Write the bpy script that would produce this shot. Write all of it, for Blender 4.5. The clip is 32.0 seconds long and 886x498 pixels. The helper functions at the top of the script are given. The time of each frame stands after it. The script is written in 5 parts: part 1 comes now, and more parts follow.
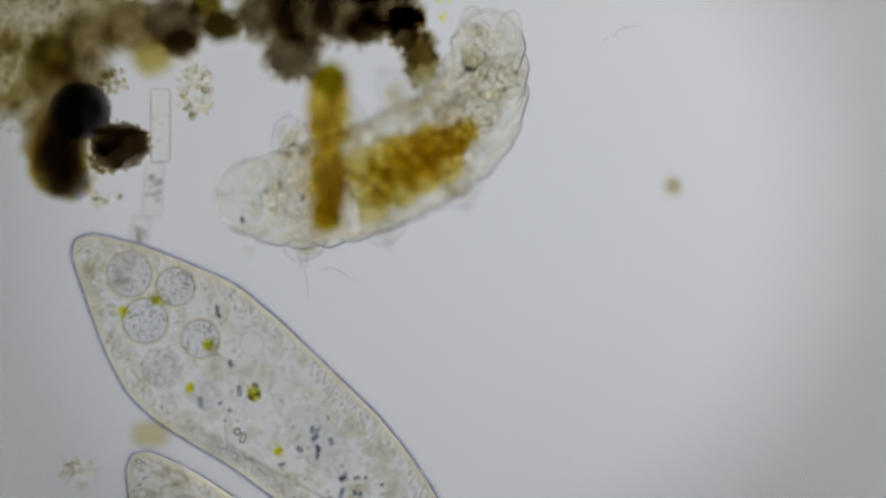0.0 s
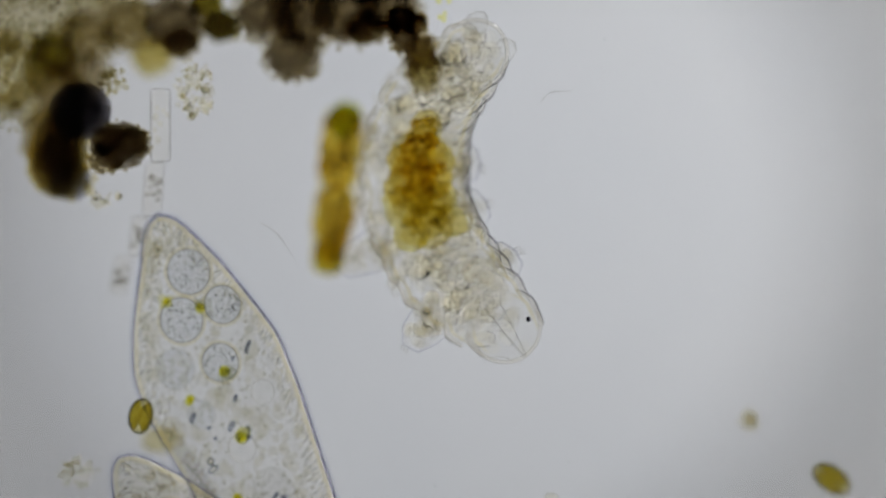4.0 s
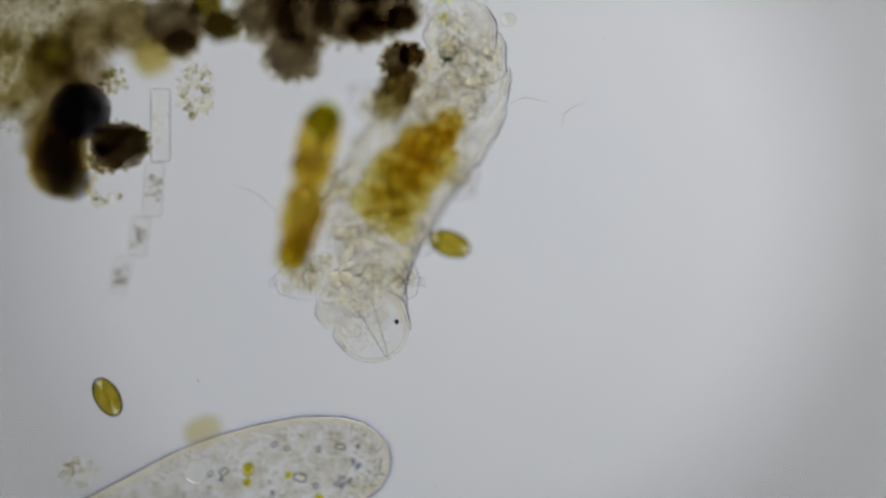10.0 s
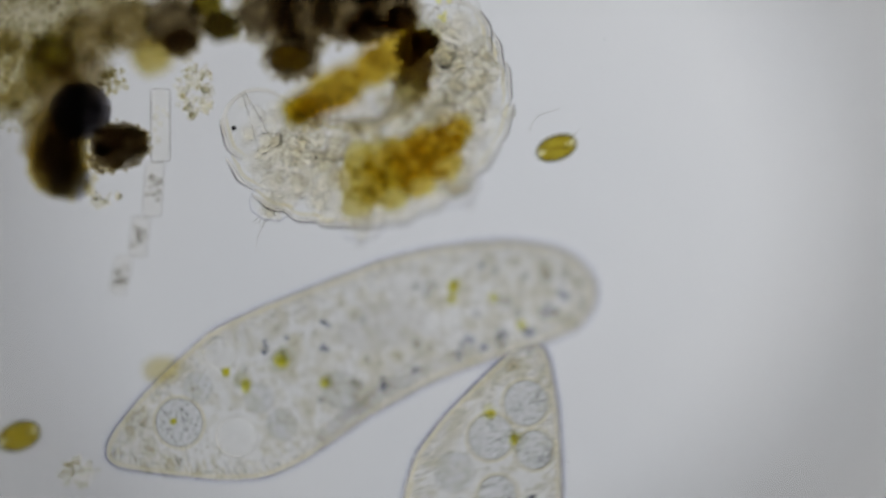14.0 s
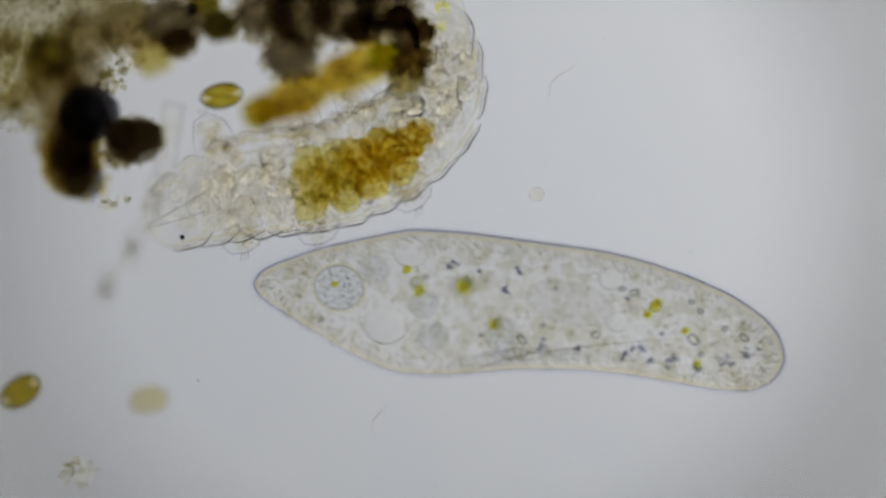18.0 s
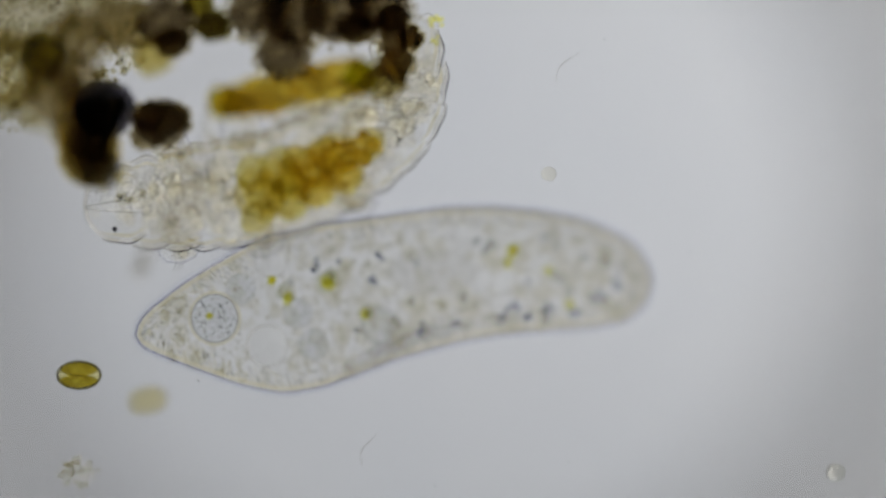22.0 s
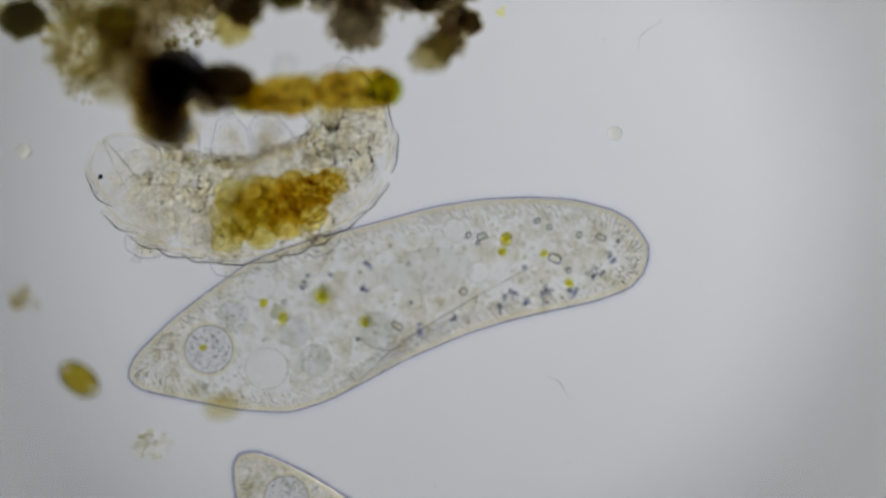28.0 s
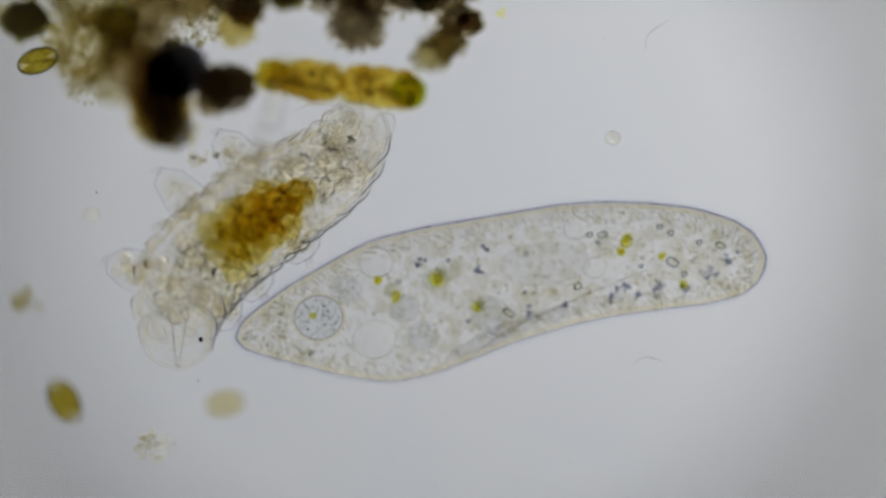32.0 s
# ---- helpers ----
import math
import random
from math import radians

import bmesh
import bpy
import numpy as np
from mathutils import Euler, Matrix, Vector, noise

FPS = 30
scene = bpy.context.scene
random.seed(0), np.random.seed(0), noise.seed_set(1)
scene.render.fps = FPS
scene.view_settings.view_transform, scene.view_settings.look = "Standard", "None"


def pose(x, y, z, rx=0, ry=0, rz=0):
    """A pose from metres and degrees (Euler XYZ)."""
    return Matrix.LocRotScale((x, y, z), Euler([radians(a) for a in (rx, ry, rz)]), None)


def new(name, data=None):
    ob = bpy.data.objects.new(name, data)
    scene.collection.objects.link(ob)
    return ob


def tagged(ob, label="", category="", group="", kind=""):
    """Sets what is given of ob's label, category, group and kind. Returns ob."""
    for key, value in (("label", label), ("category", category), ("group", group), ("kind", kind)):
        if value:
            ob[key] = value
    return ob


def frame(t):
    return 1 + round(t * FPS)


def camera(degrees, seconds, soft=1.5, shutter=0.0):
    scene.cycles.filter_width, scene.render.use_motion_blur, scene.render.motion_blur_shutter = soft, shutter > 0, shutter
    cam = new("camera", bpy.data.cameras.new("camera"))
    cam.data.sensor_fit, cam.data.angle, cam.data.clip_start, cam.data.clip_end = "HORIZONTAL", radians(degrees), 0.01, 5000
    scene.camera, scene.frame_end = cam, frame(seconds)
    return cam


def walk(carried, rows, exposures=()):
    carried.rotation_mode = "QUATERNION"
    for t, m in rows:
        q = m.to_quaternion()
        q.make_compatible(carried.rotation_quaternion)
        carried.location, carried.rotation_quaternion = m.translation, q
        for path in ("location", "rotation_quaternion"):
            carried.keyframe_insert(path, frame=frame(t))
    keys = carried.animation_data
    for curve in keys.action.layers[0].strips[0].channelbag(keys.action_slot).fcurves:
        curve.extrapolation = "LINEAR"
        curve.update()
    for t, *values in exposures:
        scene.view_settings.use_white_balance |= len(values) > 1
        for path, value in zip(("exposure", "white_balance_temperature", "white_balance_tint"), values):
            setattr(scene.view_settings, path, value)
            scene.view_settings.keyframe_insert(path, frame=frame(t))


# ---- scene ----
# A drop of pond water under a microscope, built at a thousand times its true size:
# one metre here is one millimetre there. The stage moves; the camera stands still.
FOCUS_Z = 0.050
CONDENSER_Z, CONDENSER_R = -4.0, 2.0
DENSITY = 784 / math.tan(radians(4))
EYE_Z = FOCUS_Z + 0.00025 * DENSITY
cam = camera(8.0, 32.0, soft=2.9, shutter=1.0)
cam.data.dof.use_dof = True
cam.data.dof.focus_distance = EYE_Z - FOCUS_Z
cam.data.dof.aperture_fstop = 1.0
walk(cam, [(0, pose(0, 0, EYE_Z)), (32.0, pose(0, 0, EYE_Z))])
scene.cycles.transparent_max_bounces = 96
scene.cycles.transmission_bounces = 24
scene.cycles.max_bounces = 32

# ---- light: the lamp under the condenser, added fill and ring lamps, a dim room ----
world = bpy.data.worlds.new("room")
scene.world = world
world.use_nodes = True
world.node_tree.nodes["Background"].inputs[0].default_value = (0.75, 0.85, 1.0, 1)
world.node_tree.nodes["Background"].inputs[1].default_value = 0.03


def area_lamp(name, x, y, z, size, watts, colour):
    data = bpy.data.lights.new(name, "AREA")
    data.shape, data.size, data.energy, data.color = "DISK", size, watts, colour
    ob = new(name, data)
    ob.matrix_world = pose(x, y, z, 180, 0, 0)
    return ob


# broad lamp under the frosted condenser glass, and a bluish fill lamp added beside it
area_lamp("condenser_lamp", 0.35, 0.20, CONDENSER_Z - 1.0, 0.5, 5.4, (0.965, 0.985, 0.985))
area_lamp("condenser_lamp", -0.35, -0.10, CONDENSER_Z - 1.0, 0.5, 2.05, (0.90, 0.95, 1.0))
# ring of small lamps added round them, so that bent rays brighten the edges
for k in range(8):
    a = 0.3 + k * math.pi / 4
    area_lamp("added_ring_lamp", math.cos(a), math.sin(a), CONDENSER_Z - 0.25, 0.4, 1.5, (0.99, 0.96, 0.88))


# ---- small tools ----
def spot(px, py, z):
    """World place of a point of the field of view, 1568 wide and 882 high, at the height z."""
    k = (EYE_Z - z) / DENSITY
    return Vector(((px - 784) * k, (441 - py) * k, z))


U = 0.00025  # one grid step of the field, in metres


def mesh_of(name, bm, material, smooth=True):
    me = bpy.data.meshes.new(name)
    for f in bm.faces:
        f.smooth = smooth
    bm.to_mesh(me)
    bm.free()
    if material:
        me.materials.append(material)
    return me


def part(name, bm, material, parent=None, label="", at=None):
    ob = new(name, mesh_of(name, bm, material))
    if parent:
        ob.parent = parent
    if at is not None:
        ob.matrix_basis = at
    if label:
        ob["label"] = label
    return ob


def empty(name, label, category, group="", kind=""):
    ob = new(name)
    ob.empty_display_size = 0.01
    return tagged(ob, label, category, group, kind)


def add_ball(bm, c, r, sub=2, rough=0.0, freq=60.0, seed=0.0, turn=0.0):
    """An ellipsoid of radii r at c, with uneven skin."""
    if not hasattr(r, "__len__"):
        r = (r, r, r)
    m = Matrix.Translation(c) @ Matrix.Rotation(turn, 4, "Z") @ Matrix.Diagonal((r[0], r[1], r[2], 1))
    made = bmesh.ops.create_icosphere(bm, subdivisions=sub, radius=1.0, matrix=m)
    if rough:
        c = Vector(c)
        for v in made["verts"]:
            d = v.co - c
            n = noise.fractal(v.co * freq + Vector((seed, seed * 1.7, -seed)), 0.9, 2.0, 3)
            v.co = c + d * (1 + rough * n)
    return made["verts"]


def add_tube(bm, pts, r, sides=6, closed=False):
    """A round tube along the points; r is a number or one radius a point."""
    n = len(pts)
    pts = [Vector(p) for p in pts]
    rr = r if hasattr(r, "__len__") else [r] * n
    rings = []
    for i, p in enumerate(pts):
        a = pts[(i - 1) % n] if closed or i else p
        b = pts[(i + 1) % n] if closed or i < n - 1 else p
        d = (b - a).normalized()
        side = d.cross(Vector((0, 0, 1)))
        if side.length < 1e-3:
            side = d.cross(Vector((0, 1, 0)))
        side.normalize()
        up = side.cross(d)
        rings.append([bm.verts.new(p + (side * math.cos(q) + up * math.sin(q)) * rr[i])
                      for q in (2 * math.pi * j / sides for j in range(sides))])
    for i in range(n if closed else n - 1):
        a, b = rings[i], rings[(i + 1) % n]
        for j in range(sides):
            bm.faces.new((a[j], a[(j + 1) % sides], b[(j + 1) % sides], b[j]))
    if not closed:
        bm.faces.new(rings[0][::-1])
        bm.faces.new(rings[-1])


# ---- materials ----
def base(name):
    m = bpy.data.materials.new(name)
    m.use_nodes = True
    m.node_tree.nodes.clear()
    return m, m.node_tree


def ramp_of(nt, coords, scale, stops, detail=4.0):
    """Colour from noise at the given scale through a ramp of (place, colour)."""
    n = nt.nodes.new("ShaderNodeTexNoise")
    n.inputs["Scale"].default_value = scale
    n.inputs["Detail"].default_value = detail
    nt.links.new(coords, n.inputs["Vector"])
    r = nt.nodes.new("ShaderNodeValToRGB")
    while len(r.color_ramp.elements) < len(stops):
        r.color_ramp.elements.new(0.5)
    for e, (p, c) in zip(r.color_ramp.elements, stops):
        e.position, e.color = p, (*c, 1)
    nt.links.new(n.outputs["Fac"], r.inputs["Fac"])
    return r.outputs["Color"]


def clear(name, scale, stops):
    """A thin see-through matter that filters the light."""
    m, nt = base(name)
    co = nt.nodes.new("ShaderNodeTexCoord").outputs["Object"]
    t = nt.nodes.new("ShaderNodeBsdfTransparent")
    nt.links.new(ramp_of(nt, co, scale, stops), t.inputs["Color"])
    out = nt.nodes.new("ShaderNodeOutputMaterial")
    nt.links.new(t.outputs[0], out.inputs["Surface"])
    return m


def glass(name, ior, colour=(1, 1, 1)):
    """A watery body that bends the light passing through it."""
    m, nt = base(name)
    g = nt.nodes.new("ShaderNodeBsdfRefraction")
    g.inputs["IOR"].default_value = ior
    g.inputs["Roughness"].default_value = 0.0
    g.inputs["Color"].default_value = (*colour, 1)
    out = nt.nodes.new("ShaderNodeOutputMaterial")
    nt.links.new(g.outputs[0], out.inputs["Surface"])
    return m


def glass_film(name, ior, scale, stops):
    """A clear body that bends the light a little and filters it unevenly."""
    m, nt = base(name)
    co = nt.nodes.new("ShaderNodeTexCoord").outputs["Object"]
    a = ramp_of(nt, co, scale, stops)
    b = ramp_of(nt, co, scale * 7, ((0.3, (0.94, 0.94, 0.93)), (0.7, (1.0, 1.0, 1.0))))
    x = nt.nodes.new("ShaderNodeMix")
    x.data_type, x.blend_type = "RGBA", "MULTIPLY"
    x.inputs[0].default_value = 1.0
    nt.links.new(a, x.inputs[6])
    nt.links.new(b, x.inputs[7])
    g = nt.nodes.new("ShaderNodeBsdfRefraction")
    g.inputs["IOR"].default_value, g.inputs["Roughness"].default_value = ior, 0.0
    nt.links.new(x.outputs[2], g.inputs["Color"])
    out = nt.nodes.new("ShaderNodeOutputMaterial")
    nt.links.new(g.outputs[0], out.inputs["Surface"])
    return m


def stained(name, ior, scale, stops):
    """Coloured matter that filters the light and bends it a little."""
    m, nt = base(name)
    co = nt.nodes.new("ShaderNodeTexCoord").outputs["Object"]
    g = nt.nodes.new("ShaderNodeBsdfRefraction")
    g.inputs["IOR"].default_value, g.inputs["Roughness"].default_value = ior, 0.0
    nt.links.new(ramp_of(nt, co, scale, stops), g.inputs["Color"])
    out = nt.nodes.new("ShaderNodeOutputMaterial")
    nt.links.new(g.outputs[0], out.inputs["Surface"])
    return m


def solid(name, scale, stops, rough=0.6, metal=0.0):
    m, nt = base(name)
    co = nt.nodes.new("ShaderNodeTexCoord").outputs["Object"]
    col = ramp_of(nt, co, scale, stops)
    p = nt.nodes.new("ShaderNodeBsdfPrincipled")
    nt.links.new(col, p.inputs["Base Color"])
    p.inputs["Roughness"].default_value, p.inputs["Metallic"].default_value = rough, metal
    out = nt.nodes.new("ShaderNodeOutputMaterial")
    nt.links.new(p.outputs[0], out.inputs["Surface"])
    return m


def frosted(name, colour):
    m, nt = base(name)
    t = nt.nodes.new("ShaderNodeBsdfTranslucent")
    t.inputs["Color"].default_value = (*colour, 1)
    out = nt.nodes.new("ShaderNodeOutputMaterial")
    nt.links.new(t.outputs[0], out.inputs["Surface"])
    return m


M_FROST = frosted("frosted_glass", (0.80, 0.80, 0.83))
M_SLIDE = clear("slide_glass", 9, ((0.3, (0.975, 0.98, 0.985)), (0.7, (0.998, 0.997, 0.995))))
M_BLACK = solid("black_metal", 30, ((0.3, (0.012, 0.012, 0.014)), (0.7, (0.02, 0.02, 0.022))), 0.5)
M_SKIN = glass_film("cell_skin", 1.032, 60, ((0.30, (0.970, 0.965, 0.950)), (0.70, (0.992, 0.988, 0.978))))
M_PLASM = clear("endoplasm", 160, ((0.3, (0.958, 0.951, 0.920)), (0.7, (0.990, 0.987, 0.973))))
M_FLESH = clear("body_fluid", 120, ((0.3, (0.962, 0.957, 0.942)), (0.7, (0.991, 0.989, 0.982))))
M_RIM = clear("pellicle", 200, ((0.3, (0.60, 0.61, 0.71)), (0.7, (0.74, 0.74, 0.81))))
M_ALGARIM = clear("algal_rim", 200, ((0.3, (0.44, 0.43, 0.36)), (0.7, (0.60, 0.58, 0.48))))
# pale yellow light fringe of refracting edges, put into colour
M_WARM = clear("warm_edge", 200, ((0.3, (0.965, 0.935, 0.82)), (0.7, (0.99, 0.975, 0.91))))
# violet optical halo outside the edge, put into colour
M_HALO = clear("violet_halo", 150, ((0.3, (0.945, 0.95, 0.972)), (0.7, (0.972, 0.975, 0.988))))
M_HAIR = clear("cilia", 300, ((0.3, (0.87, 0.86, 0.82)), (0.7, (0.96, 0.955, 0.93))))
M_CILIA = clear("cilia_fringe", 300, ((0.3, (0.75, 0.75, 0.73)), (0.7, (0.88, 0.88, 0.86))))
M_MEMBRANE = clear("membrane", 260, ((0.3, (0.80, 0.79, 0.77)), (0.7, (0.96, 0.955, 0.94))))
M_FOOD = clear("food_vacuole", 400, ((0.3, (0.918, 0.93, 0.952)), (0.7, (0.97, 0.976, 0.987))))
M_BUBBLE = glass("watery_vacuole", 0.97)
M_CELLGLASS = glass("storage_cell", 1.043, (0.994, 0.99, 0.972))
M_WALLGLASS = glass("cuticle_wall", 1.09, (0.975, 0.965, 0.94))
M_CLEARGRAIN = glass("clear_grain", 1.075, (0.96, 0.955, 0.92))
M_GREEN = clear("green_food", 300, ((0.3, (0.94, 0.935, 0.72)), (0.7, (0.98, 0.975, 0.87))))
M_YELLOW = clear("yellow_food", 300, ((0.3, (0.995, 0.985, 0.60)), (0.7, (0.998, 0.992, 0.78))))
M_ORAL = clear("oral_wedge", 40, ((0.3, (0.945, 0.945, 0.95)), (0.7, (0.975, 0.975, 0.978))))
M_SAP = glass("cell_sap", 1.012, (0.985, 0.98, 0.965))
M_GLINT = glass("rodlet", 1.10, (0.995, 0.985, 0.93))
M_NUCLEUS = clear("macronucleus", 500, ((0.3, (0.938, 0.936, 0.93)), (0.7, (0.968, 0.966, 0.96))))
M_EDGE = clear("crystal_edge", 300, ((0.3, (0.56, 0.58, 0.63)), (0.7, (0.70, 0.72, 0.76))))
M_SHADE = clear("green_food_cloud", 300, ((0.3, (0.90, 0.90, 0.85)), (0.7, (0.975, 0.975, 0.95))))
M_CLUMP = clear("violet_crystal_clump", 300, ((0.3, (0.74, 0.75, 0.81)), (0.7, (0.86, 0.87, 0.905))))
M_CUTICLE = clear("cuticle", 120, ((0.3, (0.965, 0.962, 0.95)), (0.7, (0.995, 0.993, 0.985))))
M_FOLD = clear("cuticle_fold", 200, ((0.3, (0.66, 0.65, 0.64)), (0.7, (0.82, 0.81, 0.78))))
M_OUTLINE = clear("cuticle_outline", 200, ((0.3, (0.56, 0.56, 0.60)), (0.7, (0.72, 0.72, 0.74))))
M_GUT = stained("gut_food", 1.007, 90, ((0.34, (0.83, 0.725, 0.43)), (0.50, (0.92, 0.85, 0.51)), (0.66, (0.975, 0.94, 0.65))))
M_GUTG = stained("gut_food_green", 1.003, 100, ((0.34, (0.85, 0.80, 0.53)), (0.50, (0.91, 0.875, 0.61)), (0.66, (0.955, 0.935, 0.72))))
M_GUTMASS = clear("gut_mass", 60, ((0.34, (0.86, 0.80, 0.55)), (0.50, (0.92, 0.875, 0.65)), (0.66, (0.97, 0.945, 0.77))))
M_EYE = clear("eye_pigment", 300, ((0.3, (0.05, 0.04, 0.08)), (0.7, (0.12, 0.10, 0.16))))
M_ROD = clear("golden_chloroplast", 70, ((0.36, (0.66, 0.51, 0.16)), (0.50, (0.84, 0.70, 0.26)), (0.62, (0.95, 0.88, 0.47))))
M_RODG = clear("green_chloroplast", 120, ((0.35, (0.56, 0.62, 0.12)), (0.65, (0.78, 0.79, 0.26))))
M_LEAF = clear("green_grain", 200, ((0.3, (0.62, 0.70, 0.22)), (0.7, (0.84, 0.87, 0.45))))
M_OVAL = clear("olive_chloroplast", 160, ((0.34, (0.62, 0.56, 0.17)), (0.50, (0.76, 0.69, 0.25)), (0.66, (0.90, 0.85, 0.44))))
M_WALL = clear("algal_wall", 100, ((0.3, (0.88, 0.84, 0.58)), (0.7, (0.96, 0.93, 0.76))))
M_DARK = clear("black_detritus", 90, ((0.3, (0.665, 0.645, 0.61)), (0.55, (0.74, 0.72, 0.685)), (0.72, (0.82, 0.80, 0.76))))
M_COAL = clear("black_core", 90, ((0.3, (0.785, 0.785, 0.805)), (0.7, (0.84, 0.84, 0.855))))
M_INK = clear("ink_black_core", 90, ((0.3, (0.55, 0.54, 0.555)), (0.7, (0.60, 0.59, 0.605))))
M_BROWN = clear("brown_detritus", 90, ((0.32, (0.66, 0.62, 0.53)), (0.5, (0.75, 0.715, 0.63)), (0.70, (0.86, 0.83, 0.75))))
M_GRAIN = clear("brown_grain", 150, ((0.32, (0.74, 0.70, 0.60)), (0.5, (0.82, 0.79, 0.70)), (0.70, (0.91, 0.89, 0.82))))
M_CORE = clear("dense_detritus", 90, ((0.32, (0.70, 0.672, 0.615)), (0.5, (0.755, 0.728, 0.67)), (0.70, (0.87, 0.84, 0.76))))
M_OLIVE = clear("olive_detritus", 90, ((0.30, (0.70, 0.675, 0.46)), (0.5, (0.79, 0.765, 0.57)), (0.72, (0.88, 0.86, 0.70))))
M_MOSS = clear("dark_olive_detritus", 90, ((0.30, (0.60, 0.575, 0.43)), (0.5, (0.67, 0.645, 0.50)), (0.72, (0.76, 0.735, 0.60))))
M_HAZE = clear("pale_detritus", 110, ((0.30, (0.80, 0.77, 0.64)), (0.5, (0.88, 0.86, 0.75)), (0.72, (0.96, 0.945, 0.88))))
M_MIST = clear("hazy_detritus", 60, ((0.30, (0.88, 0.85, 0.75)), (0.5, (0.92, 0.90, 0.82)), (0.70, (0.97, 0.96, 0.91))))
M_GRIT = clear("fine_grit", 40, ((0.34, (0.74, 0.72, 0.68)), (0.5, (0.86, 0.83, 0.70)), (0.66, (0.93, 0.90, 0.78))))
M_PALE = clear("pale_yellow_cell", 120, ((0.3, (0.93, 0.90, 0.76)), (0.7, (0.97, 0.955, 0.87))))
# yellow colour fringe of the black clod, put in as amber matter
M_AMBER = clear("amber_fringe", 80, ((0.3, (0.88, 0.82, 0.58)), (0.7, (0.95, 0.915, 0.76))))
M_DUN = clear("dun_detritus", 70, ((0.30, (0.845, 0.822, 0.755)), (0.5, (0.895, 0.875, 0.82)), (0.72, (0.945, 0.93, 0.885))))
M_FOG = clear("grey_haze", 60, ((0.30, (0.935, 0.923, 0.872)), (0.5, (0.957, 0.947, 0.905)), (0.70, (0.980, 0.973, 0.948))))
M_STRAW = clear("straw_ball", 80, ((0.30, (0.89, 0.86, 0.70)), (0.5, (0.93, 0.905, 0.77)), (0.70, (0.97, 0.955, 0.87))))
M_CELLSKIN = clear("cell_outline", 260, ((0.3, (0.80, 0.80, 0.85)), (0.7, (0.93, 0.93, 0.95))))
M_BUBBLERIM = clear("bubble_brown_rim", 40, ((0.3, (0.28, 0.235, 0.16)), (0.7, (0.36, 0.30, 0.21))))

# ---- the setting: slide, frosted glass over the lamp, stage, eyepiece ----
def slab(name, w, h, z0, z1, material, label, category):
    bm = bmesh.new()
    bmesh.ops.create_cube(bm, size=1, matrix=Matrix.Translation((0, 0, (z0 + z1) / 2)) @ Matrix.Diagonal((w, h, z1 - z0, 1)))
    bmesh.ops.bevel(bm, geom=bm.edges[:], offset=0.004, segments=2, affect="EDGES")
    ob = part(name, bm, material)
    return tagged(ob, label, category, kind="structure")


def annulus(name, c, r0, r1, z0, z1, material, label, category, seg=96):
    bm = bmesh.new()
    rings = []
    for r, z in ((r0, z0), (r1, z0), (r1, z1), (r0, z1)):
        rings.append([bm.verts.new((c[0] + r * math.cos(2 * math.pi * j / seg), c[1] + r * math.sin(2 * math.pi * j / seg), z)) for j in range(seg)])
    for i in range(4):
        a, b = rings[i], rings[(i + 1) % 4]
        for j in range(seg):
            bm.faces.new((a[j], b[j], b[(j + 1) % seg], a[(j + 1) % seg]))
    ob = part(name, bm, material)
    return tagged(ob, label, category, kind="structure")


slab("glass_slide", 3.2, 1.6, -0.030, 0.0, M_SLIDE, "clear glass microscope slide under a film of water", "microscope slide")
bm = bmesh.new()
bmesh.ops.create_circle(bm, cap_ends=True, segments=96, radius=CONDENSER_R, matrix=Matrix.Translation((0, 0, CONDENSER_Z)))
tagged(part("condenser_glass", bm, M_FROST), "frosted condenser glass lit from beneath", "condenser", kind="structure")
annulus("condenser_mount", (0, 0), CONDENSER_R + 0.005, CONDENSER_R + 0.25, CONDENSER_Z - 0.03, CONDENSER_Z + 0.03, M_BLACK, "black metal mount round the condenser glass", "condenser mount")
annulus("stage_plate", (0, 0), 0.705, 1.9, -0.060, -0.031, M_BLACK, "black metal stage plate with a round opening", "stage")
annulus("eyepiece_ring", (-0.003, 0.011), 0.132, 0.165, EYE_Z - 1.590, EYE_Z - 1.562, M_BLACK, "black eyepiece ring round the field", "ring", 128)

# ---- how the stage is shifted, in grid steps of the field ----
STAGE = [(0, 0, 0), (24.4, 0, 0), (24.5, 21, -9), (24.6, 92, -39), (24.7, 188, -79), (24.8, 251, -105), (24.9, 294, -124), (25.0, 314, -133),
         (25.5, 307, -130), (25.7, 303, -127), (25.8, 247, -103), (25.9, 198, -82), (26.0, 143, -57), (26.1, 131, -51), (26.5, 129, -50), (28.5, 131, -49), (32.0, 134, -47)]


def blend(rows, t):
    """The values of rows (t, values...) at t."""
    if t <= rows[0][0]:
        return list(rows[0][1:])
    for a, b in zip(rows, rows[1:]):
        if t <= b[0]:
            f = (t - a[0]) / (b[0] - a[0])
            return [p + (q - p) * f for p, q in zip(a[1:], b[1:])]
    return list(rows[-1][1:])


def on_slide(rows):
    """Rows (t, x, y, x, y, ...) of the field, turned into places on the slide."""
    out = []
    for t, *v in rows:
        dx, dy = blend(STAGE, t)
        out.append((t, *[c - (dy if i % 2 else dx) for i, c in enumerate(v)]))
    return out


def in_field(rows, extra=()):
    """The same again in the field, at the rows' own times and at those of the stage."""
    times = sorted({round(r[0], 3) for r in rows} | {s[0] for s in STAGE} | set(extra))
    out = []
    for t in times:
        dx, dy = blend(STAGE, t)
        out.append((t, *[c + (dy if i % 2 else dx) for i, c in enumerate(blend(rows, t))]))
    return out


MOVES = []


def later(ob, rows):
    MOVES.append((ob, rows))
    ob.matrix_basis = rows[0][1]


